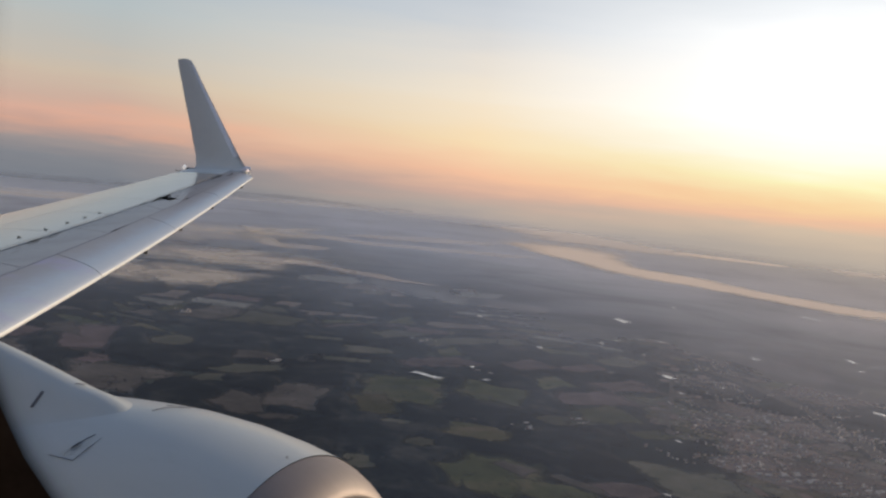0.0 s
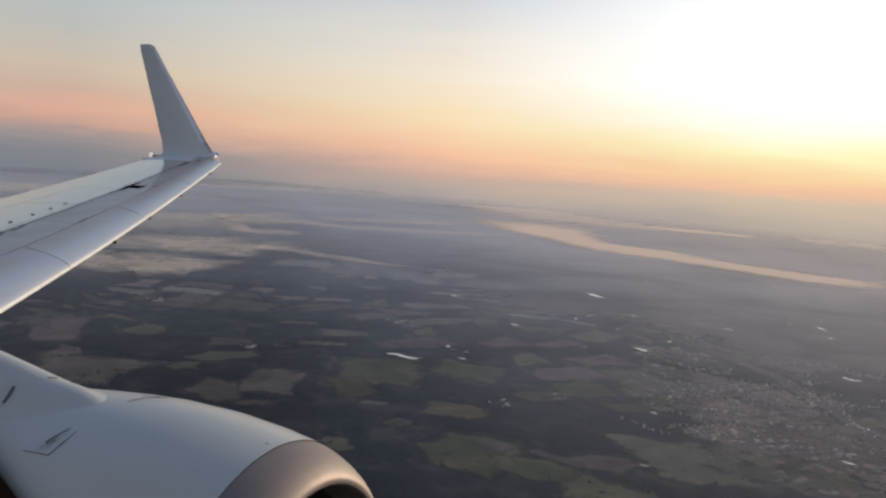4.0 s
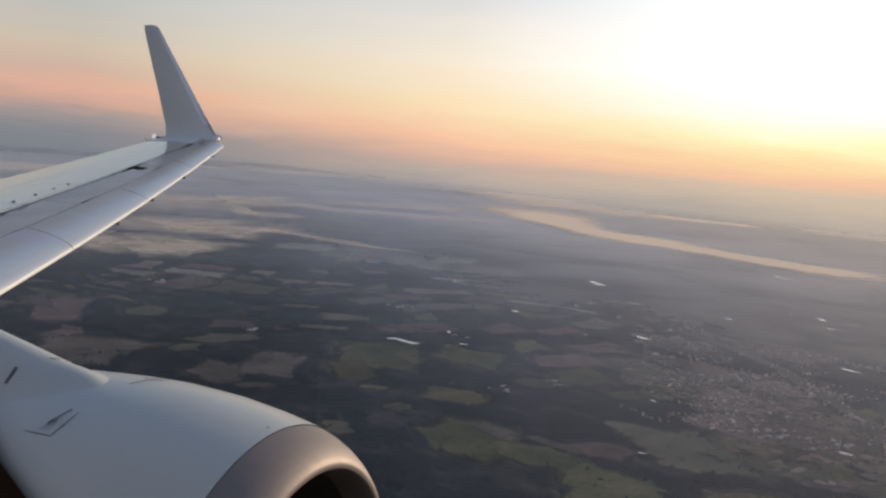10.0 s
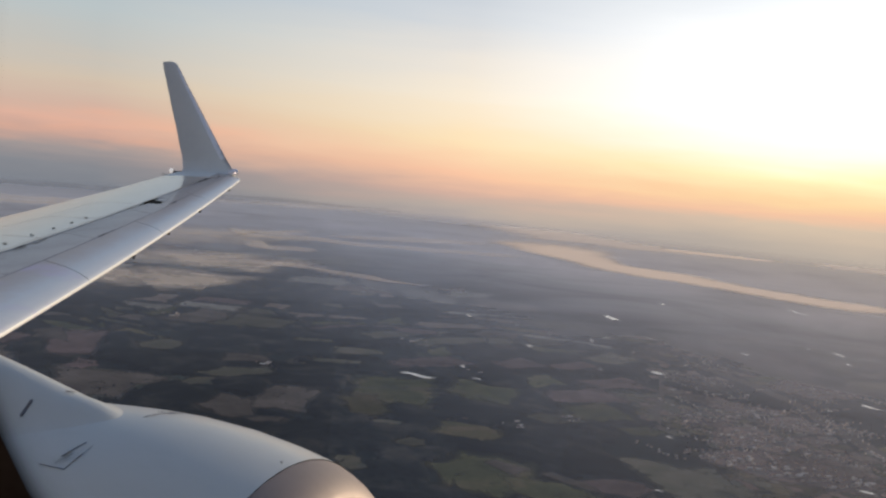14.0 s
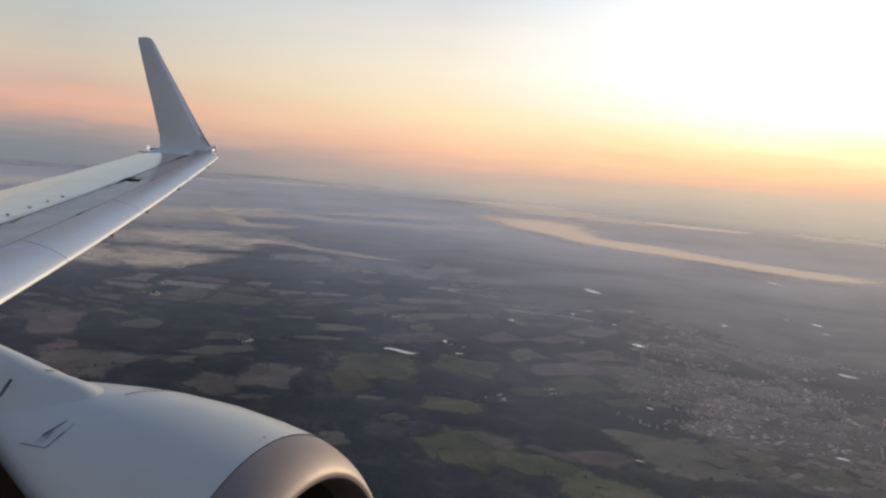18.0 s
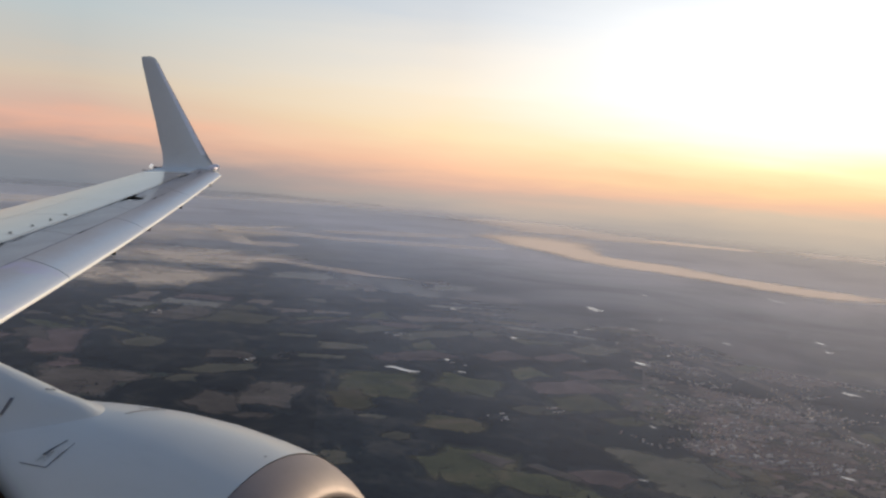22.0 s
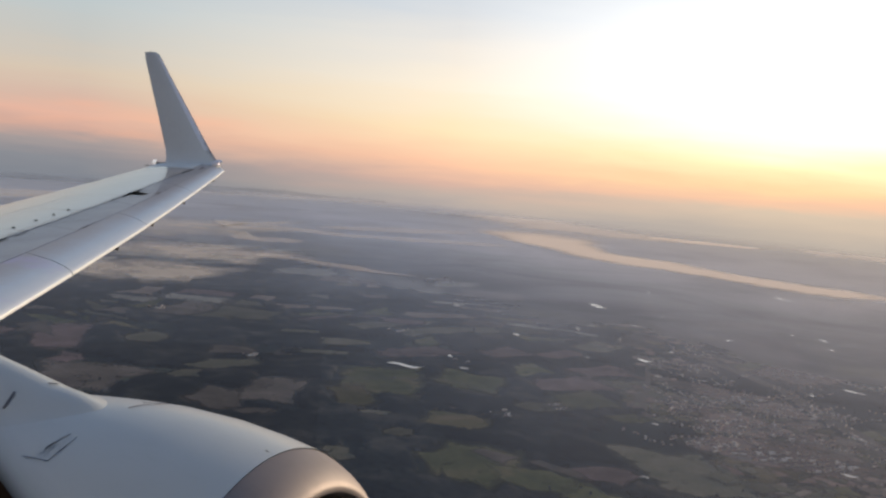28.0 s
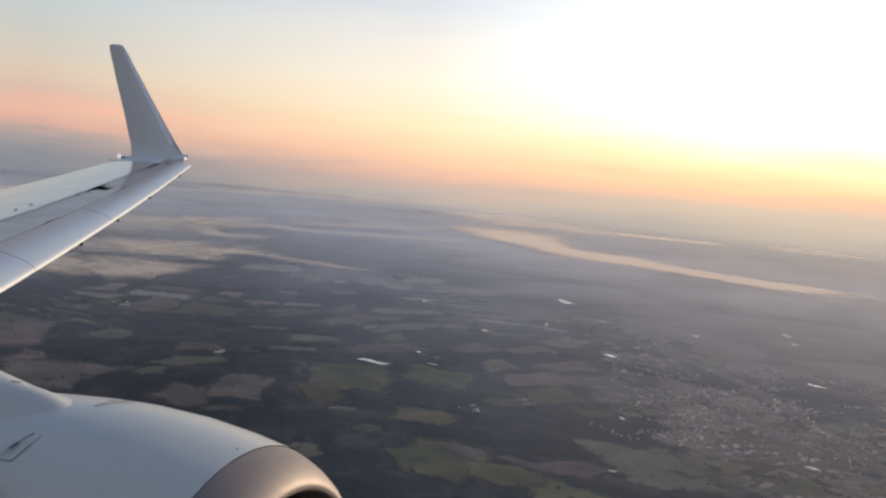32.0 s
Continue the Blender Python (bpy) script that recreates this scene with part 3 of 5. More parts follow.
smudge(12.55, 0.56, 0.50, 0.20, 0, 0.36)
# soot drawn out along the hinge line, and dark seals in the gaps
for y0 in (5.2, 7.0, 8.8, 10.6, 12.4, 14.2):
    rows_ = [[skin(y0 + 2.1 * i / 10, 0.495 + 0.013 * j, 0.0036) for j in range(9)] for i in range(11)]
    me = mesh_of("grime_band", [q for row in rows_ for q in row], [(i * 9 + j, i * 9 + j + 1, i * 9 + j + 10, i * 9 + j + 9) for i in range(10) for j in range(8)], SOOT)
    me.attributes.new("rim", "FLOAT", "POINT").data.foreach_set("value", [0.42 * math.sin(math.pi * i / 10) ** 0.5 * (j / 8 if j < 7 else (8 - j) * 0.5) for i in range(11) for j in range(9)])
    put("grime_band", me, wing)
part("hinge_seal", strip(1.7, 16.2, 0.5925, 0.6035, 40, 2, 0.0022, 0.002), CORE, wing)
part("hinge_seal", strip(1.7, 16.2, 0.616, 0.6185, 40, 2, 0.0036, 0.002), SEAM, wing)
part("panel_seal", strip(5.95, 16.9, 0.4225, 0.4275, 40, 2, 0.0022, 0.002), SEAM, wing)

# engine
LIP_X, ENG_Y, ENG_Z = -12.401, 4.83, -1.831
engine = new("engine")
engine.parent = airliner
engine["label"] = "white engine nacelle with a bare metal intake lip"


def lathe(profile, n=96, a0=0.0, a1=360.0):
    full = abs(a1 - a0) >= 360
    rows_ = []
    for i in range(n + (0 if full else 1)):
        a = radians(a0 + (a1 - a0) * i / n)
        rows_.append([(LIP_X + x, ENG_Y + r * math.cos(a), ENG_Z + r * math.sin(a)) for x, r in profile])
    if full:
        rows_.append(rows_[0])
    bm = grid_bm(rows_)
    bmesh.ops.remove_doubles(bm, verts=bm.verts[:], dist=0.0005)
    return bm


COWL_LINE = [(-0.252, 1.030), (-0.45, 1.070), (-0.7, 1.106), (-1.0, 1.124), (-1.2, 1.121), (-1.4, 1.112), (-1.9, 1.08), (-2.5, 1.03), (-3.1, 0.97), (-3.7, 0.89), (-4.3, 0.80)]
lip_line = [(-0.236, 1.026), (-0.18, 1.006), (-0.12, 0.978), (-0.07, 0.947), (-0.032, 0.914), (-0.013, 0.892), (-0.005, 0.875), (-0.010, 0.859), (-0.03, 0.847), (-0.07, 0.837), (-0.13, 0.829), (-0.22, 0.825)]
lip_line = [(-0.040 + 0.90 * x, r) for x, r in lip_line]
part("intake_lip", lathe(lip_line), LIP, engine, "bare metal intake lip", smooth=True)
part("fan_cowl", lathe(COWL_LINE[:7]), COWL, engine, smooth=True)
part("rear_cowl", lathe([(-1.906, 1.0795)] + COWL_LINE[7:] + [(-4.3, 0.74)]), COWL, engine, smooth=True)
part("cowl_joint", lathe([(-0.240, 1.016), (-0.258, 1.018)]), BLACK, engine)
part("intake_liner", lathe([(-0.225, 0.8245), (-0.4, 0.820), (-0.7, 0.822), (-0.95, 0.825), (-1.5, 0.825)]), LINER, engine, smooth=True)
part("fan_case", lathe([(-1.35, 0.825), (-1.35, 0.02)]), BLACK, engine)
blade_bm = grid_bm([[(LIP_X - 0.95 - 0.20 * k * (0.4 + 0.6 * (1 - r)), 0.055 * (k - 0.5) * (1 + r) + 0.06 * r * r, 0.22 + 0.595 * r) for k in (0, 0.5, 1.0)] for r in (0, 0.25, 0.5, 0.75, 1.0)], 0.008)
blade_me = bpy.data.meshes.new("fan_blade")
blade_bm.to_mesh(blade_me)
blade_bm.free()
blade_me.materials.append(TITAN)
for i in range(24):
    put("fan_blade", blade_me, engine, "", Matrix.Translation((0, ENG_Y, ENG_Z)) @ pose(0, 0, 0, 15 * i))
part("spinner", lathe([(-0.62, 0.002), (-0.70, 0.08), (-0.82, 0.16), (-0.98, 0.22), (-1.15, 0.24)], 48), BLACK, engine, smooth=True)
part("core_nozzle", lathe([(-4.2, 0.62), (-4.9, 0.5), (-5.3, 0.40)], 48), LIP, engine, smooth=True)


def cowl_r(x):
    return float(np.interp(-x, [-q[0] for q in COWL_LINE], [q[1] for q in COWL_LINE]))


# strut fairing from the top of the cowl back into the wing
def fairing(d, q, lift=0.0):
    """A point of the strut fairing: d behind its nose, q from -1 to 1 across it."""
    x, half = -1.16 - d, 0.64 * min(1.0, d / 1.1) ** 0.5
    rise = 0.115 * (1 - math.exp(-d / 0.24)) + 0.258 * max(0.0, d - 0.3) ** 1.1
    yy = half * q - 0.10
    return (LIP_X + x, ENG_Y + yy, ENG_Z + math.sqrt(max(0.05, cowl_r(x) ** 2 - yy * yy)) - 0.004 + lift + rise * (0.5 + 0.5 * math.cos(math.pi * q)) ** 1.35)


part("strut_fairing", grid_bm([[fairing(3.1 * (i / 48) ** 1.6, -1 + j / 16) for j in range(33)] for i in range(49)], 0.008), COWL, engine, smooth=True)
for d0, q0, d1, q1, wide in ((0.398, -0.52, 0.417, -0.31, 0.014), (0.338, 0.01, 0.318, 0.13, 0.008)):
    part("panel_mark", grid_bm([[fairing(d0 + (d1 - d0) * i / 6 + e, q0 + (q1 - q0) * i / 6, 0.005) for e in (-wide / 2, wide / 2)] for i in range(7)], 0.002), CORE, engine, "dark strip on the strut fairing")


def cowl_mark(x0, a0, x1, a1, wide=0.016, lift=0.004):
    """A thin dark stripe on the cowl between two places (distance behind the lip, angle round it)."""
    rows_ = []
    n = 8
    dx, da = x1 - x0, (a1 - a0) * 0.02
    ln = math.hypot(dx, da)
    for i in range(n + 1):
        x, a = x0 + (x1 - x0) * i / n, a0 + (a1 - a0) * i / n
        row = []
        for s in (-0.5, 0.5):
            xx, aa = x + s * wide * da / ln, radians(a - s * wide * dx / ln / 0.02)
            r = cowl_r(xx) + lift
            row.append((LIP_X + xx, ENG_Y + r * math.cos(aa), ENG_Z + r * math.sin(aa)))
        rows_.append(row)
    part("panel_mark", grid_bm(rows_, 0.002), CORE, engine, "dark strip on the cowl")


cowl_mark(-1.122, 114.6, -1.095, 108.8, 0.0048)
cowl_mark(-1.122, 114.7, -1.112, 112.4, 0.009)
cowl_mark(-1.188, 118.1, -1.046, 118.1, 0.0028)
cowl_mark(-1.046, 118.1, -1.043, 115.0, 0.003)
cowl_mark(-1.043, 115.0, -1.042, 112.6, 0.0055)
cowl_mark(-1.042, 112.6, -1.043, 109.5, 0.0009)
cowl_mark(-1.06, 92.0, -1.052, 87.4, 0.005)
cowl_mark(-1.052, 87.4, -1.00, 81.0, 0.002)
cowl_mark(-1.10, 84.5, -1.03, 82.0, 0.005)
cowl_mark(-0.29, 91.9, -0.295, 91.5, 0.01)
cowl_mark(-1.905, 40, -1.905, 175, 0.006)


def cowl_smear(x, a, half_x, half_a):
    """A soft patch of oily grime on the cowl."""
    vs, ws = [], []
    for i in range(9):
        for j in range(9):
            u, v = i / 4 - 1, j / 4 - 1
            xx, aa = x + u * half_x, radians(a + v * half_a)
            r = cowl_r(xx) + 0.0025
            vs.append((LIP_X + xx, ENG_Y + r * math.cos(aa), ENG_Z + r * math.sin(aa)))
            ws.append(0.52 * max(0.0, 1 - u * u) * max(0.0, 1 - v * v))
    me = mesh_of("grime_mark", vs, [(i * 9 + j, i * 9 + j + 1, i * 9 + j + 10, i * 9 + j + 9) for i in range(8) for j in range(8)], SOOT)
    me.attributes.new("rim", "FLOAT", "POINT").data.foreach_set("value", ws)
    put("grime_mark", me, engine)


cowl_smear(-1.085, 113.6, 0.05, 3.0)
cowl_smear(-1.11, 115.5, 0.06, 3.5)

# fuselage round the camera, with one window opening
fuselage = new("fuselage")
fuselage.parent = airliner
fuselage["label"] = "white cabin tube with a window opening"
WX0, WX1, WZ0, WZ1, WR, WALL_Y = -11.003, -10.56, 0.161, 0.68, 0.146, 1.76


def window_ring(grow, n=8):
    out = []
    for cx, cz, a0 in ((WX1 - WR, WZ1 - WR, 0), (WX0 + WR, WZ1 - WR, 90), (WX0 + WR, WZ0 + WR, 180), (WX1 - WR, WZ0 + WR, 270)):
        for i in range(n + 1):
            a = radians(a0 + 90 * i / n)
            out.append((cx + (WR + grow) * math.cos(a), cz + (WR + grow) * math.sin(a)))
    return out


def hull_y(z):
    return math.sqrt(max(0.01, 1.88 ** 2 - z * z))


inner = window_ring(0.0)
frame_rows = [[(x, 1.66, z) for x, z in window_ring(0.045)], [(x, 1.69, z) for x, z in window_ring(0.018)], [(x, 1.74, z) for x, z in window_ring(0.003)], [(x, WALL_Y, z) for x, z in inner],
              [(x, 1.785, z) for x, z in window_ring(0.05)], [(x, hull_y(z), z) for x, z in window_ring(0.16)]]
part("window_surround", grid_bm(frame_rows, close_u=True), PLASTIC, fuselage, "dark moulded window surround", smooth=True)
# added see-through ring that imitates the out-of-focus blur of the window edge
BLUR_RIM, t = material("soft_blur_rim")
rim = t.add("ShaderNodeAttribute")
rim.attribute_name = "rim"
# blur tone: near black at the frame, grey where it thins out
grime = t.ramp(rim.outputs["Fac"], [(0.1, (0.16, 0.165, 0.15, 1)), (0.6, (0.02, 0.015, 0.012, 1))])
finish(t, t.add("ShaderNodeMixShader", inputs={0: rim.outputs["Fac"], 1: t.add("ShaderNodeBsdfTransparent").outputs[0], 2: t.add("ShaderNodeBsdfDiffuse", inputs={0: grime}).outputs[0]}).outputs[0])
steps = ((0.012, 1.0), (0.006, 0.97), (0.003, 0.86), (0.0, 0.60), (-0.003, 0.32), (-0.006, 0.14), (-0.010, 0.05), (-0.016, 0.0))
verts = [(x, 1.763, z) for g, _ in steps for x, z in window_ring(g, 12)]
n_ = len(verts) // len(steps)
me = mesh_of("window_pane", verts, [(a * n_ + i, a * n_ + (i + 1) % n_, (a + 1) * n_ + (i + 1) % n_, (a + 1) * n_ + i) for a in range(len(steps) - 1) for i in range(n_)], BLUR_RIM)
me.attributes.new("rim", "FLOAT", "POINT").data.foreach_set("value", [w for _, w in steps for _ in range(n_)])
put("window_pane", me, fuselage, "soft dark ring standing in for the blurred window edge")
# side wall with the opening: the ring is joined to a rectangle on the curved skin
ring = window_ring(0.16)
rect = []
cx, cz = (WX0 + WX1) / 2, (WZ0 + WZ1) / 2
for x, z in ring:
    dx, dz = x - cx, z - cz
    k = 0.70 / max(abs(dx), abs(dz))
    rect.append((cx + dx * k, cz + dz * k))
for i, (a, b) in enumerate(((1, 1), (-1, 1), (-1, -1), (1, -1))):
    rect[9 * i + 4] = (cx + 0.70 * a, cz + 0.70 * b)
bm = grid_bm([[(x, hull_y(z), z) for x, z in ring], [(x + (a - x) * 0.5, hull_y(z + (b - z) * 0.5), z + (b - z) * 0.5) for (x, z), (a, b) in zip(ring, rect)], [(x, hull_y(z), z) for x, z in rect]], close_u=True)
part("window_panel", bm, PAINT, fuselage, smooth=True)
bm = grid_bm([[(x, 1.66, z) for x, z in window_ring(0.045)], [(x, min(1.66, hull_y(z) - 0.05), z) for x, z in rect]], close_u=True)
part("cabin_lining", bm, PLASTIC, fuselage)
zt, zb = cz + 0.70, cz - 0.70
at_, ab_ = math.degrees(math.asin(zt / 1.88)), math.degrees(math.asin(zb / 1.88))
ring_a = [(1.88 * math.cos(radians(a)), 1.88 * math.sin(radians(a))) for a in [at_ + (360 + ab_ - at_) * i / 40 for i in range(41)]]
part("hull", grid_bm([[(x, y, z) for y, z in ring_a] for x in (-20.0, -16, -13, -10.2, -7, -4.0)]), PAINT, fuselage, smooth=True)
for x0, x1 in ((-20.0, cx - 0.70), (cx + 0.70, -4.0)):
    part("hull_side", grid_bm([[(x0 + (x1 - x0) * i / 4, hull_y(zb + (zt - zb) * j / 6), zb + (zt - zb) * j / 6) for j in range(7)] for i in range(5)]), PAINT, fuselage, smooth=True)
for x in (-20.0, -4.0):
    bm = bmesh.new()
    bmesh.ops.create_circle(bm, cap_ends=True, segments=48, radius=1.88, matrix=pose(x, 0, 0, 0, 90, 0))
    part("bulkhead", bm, PLASTIC, fuselage)

# ---- the land ----
rng = random.Random(7)
bm = bmesh.new()
RINGS = [0, 60, 120, 180, 240, 300, 380, 470, 580, 720, 900, 1150, 1500, 2000, 2700, 3600, 4850]
grid_pts = [[(r * math.cos(2 * math.pi * i / 96), r * math.sin(2 * math.pi * i / 96), 0) for i in range(96)] for r in RINGS[1:]]
vs = [[bm.verts.new(q) for q in row] for row in grid_pts]
mid = bm.verts.new((0, 0, 0))
for i in range(96):
    bm.faces.new((mid, vs[0][i], vs[0][(i + 1) % 96]))
for a, b in zip(vs, vs[1:]):
    for i in range(96):
        bm.faces.new((a[i], b[i], b[(i + 1) % 96], a[(i + 1) % 96]))
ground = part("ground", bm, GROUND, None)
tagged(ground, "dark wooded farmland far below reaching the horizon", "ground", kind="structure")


def wavering(corners, r, n=5, bow=0.14, rough=0.018):
    """An outline through the corners whose sides bow and waver."""
    out = []
    for k, (x0, y0) in enumerate(corners):
        x1, y1 = corners[(k + 1) % len(corners)]
        c = r.uniform(-bow, bow)
        for i in range(n):
            q = i / n
            b = c * math.sin(math.pi * q) + r.uniform(-rough, rough)
            out.append((x0 + (x1 - x0) * q - (y1 - y0) * b, y0 + (y1 - y0) * q + (x1 - x0) * b))
    return out


def plot_outline(x, y, wide, deep, seed, skew=0.0):
    """A field lying across the line of sight: an uneven five- or six-sided plot."""
    r = random.Random(seed)
    a = math.atan2(y, x) + skew
    ex, ey = (math.sin(a), -math.cos(a)), (math.cos(a), math.sin(a))
    n = r.choice((4, 5, 6))
    cor = []
    for k in range(n):
        q = 2 * math.pi * (k + 0.5 + r.uniform(-.22, .22)) / n
        m = 1.0 / max(abs(math.cos(q)), abs(math.sin(q))) ** 0.7 * r.uniform(0.82, 1.12)
        cor.append((0.5 * m * math.cos(q), 0.5 * m * math.sin(q)))
    return [(x + ex[0] * u * wide + ey[0] * v * deep, y + ex[1] * u * wide + ey[1] * v * deep) for u, v in wavering(cor, r, 4)]


def ringed(v, base=0):
    """An outline with an inner loop: points, faces and a weight that is 0 at the rim and 1 inside."""
    n = len(v)
    cx, cy = sum(q[0] for q in v) / n, sum(q[1] for q in v) / n
    inner = [(cx + 0.62 * (a - cx), cy + 0.62 * (b - cy), c) for a, b, c in v]
    f = [(base + i, base + (i + 1) % n, base + n + (i + 1) % n, base + n + i) for i in range(n)]
    return v + inner, f + [tuple(range(base + n, base + 2 * n))], [0.0] * n + [1.0] * n


OUTLINES = []      # every plot that keeps the woods off


def field(outline, mat, z):
    x, y = sum(q[0] for q in outline) / len(outline), sum(q[1] for q in outline) / len(outline)
    v, f, w = ringed([(a - x, b - y, z) for a, b in outline])
    me = mesh_of("field", v, f, mat)
    me.attributes.new("rim", "FLOAT", "POINT").data.foreach_set("value", w)
    OUTLINES.append(outline)
    return put("field", me, ground, "", Matrix.Translation((x, y, 0)))


# the fields that stand out: place, width, depth, cover and lie
FIELDS = [
    (-150, 340, 48, 67, GREEN, 0.15), (-150, 312, 19, 38, OLIVE, 0.3), (-118, 369, 40, 42, GREEN, -0.3), (-65, 367, 33, 33, GREEN, -0.75), (-43, 350, 22, 22, GREEN, -0.8), (-80, 257, 38, 54, GREEN, 0.2),
    (-60, 254, 27, 22, GREEN, -0.2), (-103, 303, 29, 21, OLIVE, -0.3), (-176, 301, 31, 56, TAN, -0.2), (-193, 275, 25, 45, TAN, 0.1), (-222, 323, 35, 22, SAGE, 0.1), (-238, 350, 35, 22, TAN, 0),
    (-223, 298, 18, 15, SAGE, 0), (-312, 321, 33, 69, RUST, 0), (-339, 328, 19, 51, TAN, 0), (-280, 290, 16, 25, RUST, 0.1), (-285, 347, 23, 31, SAGE, 0.1), (-204, 411, 34, 26, SAGE, 0),
    (-199, 377, 29, 14, SAGE, 0), (-168, 268, 17, 10, TAN, 0), (-131, 293, 13, 8, SAGE, 0), (-124, 448, 27, 43, RUST, -0.7), (-97, 465, 19, 41, RUST, -0.7), (-74, 433, 33, 39, RUST, -0.85),
    (-63, 544, 33, 82, TAN, -0.2), (-84, 505, 28, 48, SAGE, -0.3), (-79, 344, 22, 21, SAGE, -0.4), (-75, 270, 22, 12, TAN, -0.6), (-54, 269, 21, 7, TAN, -0.5), (-39, 273, 21, 19, RUST, -0.4),
    (-21, 384, 24, 18, RUST, -0.5), (-13, 360, 12, 26, SAGE, -0.6), (-25, 470, 22, 41, TAN, -0.5), (5, 513, 21, 48, GREEN, -0.4), (47, 383, 16, 35, GREEN, -0.4), (-113, 275, 12, 14, SAGE, 0.2),
    (-121, 243, 11, 18, SAGE, 0.2), (-206, 493, 32, 26, RUST, 0), (-164, 527, 41, 32, TAN, 0), (-267, 580, 30, 25, TAN, 0), (-236, 418, 26, 16, SAGE, 0), (-76, 771, 62, 45, SAGE, -0.2),
    (25, 748, 55, 50, TAN, -0.3),
]
PONDS = [
    (-155, 376, 18.3, 11.5, -0.1), (-119, 688, 24.3, 24.0, -0.35), (26, 925, 22.2, 25.5, -0.1), (-135, 504, 4.2, 12.4, 0), (-108, 559, 3.1, 12.3, 0), (-54, 479, 7.8, 12.4, 0),
    (-13, 596, 5.6, 13.4, 0), (48, 655, 10.6, 13.0, -0.3), (51, 615, 5.0, 8.6, -0.2), (52, 477, 9.7, 8.8, -0.2), (31, 452, 4.3, 6.3, -0.5), (46, 376, 7.8, 6.7, -0.3),
    (-32, 346, 3.8, 4.8, -0.5), (-98, 840, 6.8, 21.3, 0), (28, 662, 2.2, 13.2, 0), (-83, 464, 2.6, 5.1, 0), (-77, 539, 2.6, 6.7, 0), (-43, 518, 2.8, 8.2, -0.4),
    (-42, 441, 3.0, 4.5, 0), (-65, 671, 2.7, 10.2, 0), (-206, 590, 5.9, 11.8, -0.1), (-190, 493, 1.4, 6.4, 0), (-145, 413, 2.4, 11.8, 0), (-129, 390, 4.5, 5.2, 0),
    (-27, 277, 3.1, 2.5, 0), (37, 321, 4.5, 5.0, 0), (-102, 578, 3.2, 7.8, 0), (-221, 345, 4.5, 7.8, -0.2), (-335, 419, 5.1, 8.7, 0), (-25, 474, 2.6, 5.2, 0),
    (-76, 604, 3.7, 8.4, 0),
]
TOWN = [(0, 368, 40, 46), (4, 332, 50, 40), (26, 335, 40, 40), (20, 410, 44, 46), (-8, 430, 44, 46), (28, 500, 60, 60)]
RAILWAY = [(-35, 519), (-6, 490), (19, 451), (32, 415), (47, 379), (66, 320)]
CLEARED = [plot_outline(x, y, a + 3, b + 3, 40 + i, sk) for i, (x, y, a, b, sk) in enumerate(PONDS)] + [plot_outline(x, y, a, b, 300 + k, -0.4) for k, (x, y, a, b) in enumerate(TOWN)]
for (x0, y0), (x1, y1) in zip(RAILWAY, RAILWAY[1:]):
    CLEARED.append([(x0 - 3.6, y0 - 1), (x1 - 3.6, y1 - 1), (x1 + 3.6, y1 + 1), (x0 + 3.6, y0 + 1)])
taken = [(-104, 237, 24), (-130, 262, 14), (-262, 305, 24), (-40, 300, 32), (-86, 290, 14), (-185, 240, 30)]     # dark woods in the foreground stay unbroken
for i, (x, y, a, b, mat, skew) in enumerate(FIELDS):
    field(plot_outline(x, y, 1.15 * a, 1.15 * b, 100 + i, skew), mat, 0.30 + 0.01 * i)
    taken.append((x, y, 0.5 * max(a, b)))

# the rest of the country: parcels that share their corners, on a bent lattice turned a little against the line of flight
LAY = radians(24)


def corner(i, j):
    u, v = 27.0 * i, 22.0 * j
    w0 = noise.noise(Vector((u * 0.006, v * 0.006, 1.0)))
    w1 = noise.noise(Vector((u * 0.006, v * 0.006, 9.0)))
    u, v = u + 60 * w0 + 14 * noise.noise(Vector((i * 3.7, j * 2.9, 4.4))), v + 60 * w1 + 13 * noise.noise(Vector((i * 2.3, j * 4.1, 7.7)))
    return u * math.cos(LAY) - v * math.sin(LAY), u * math.sin(LAY) + v * math.cos(LAY)


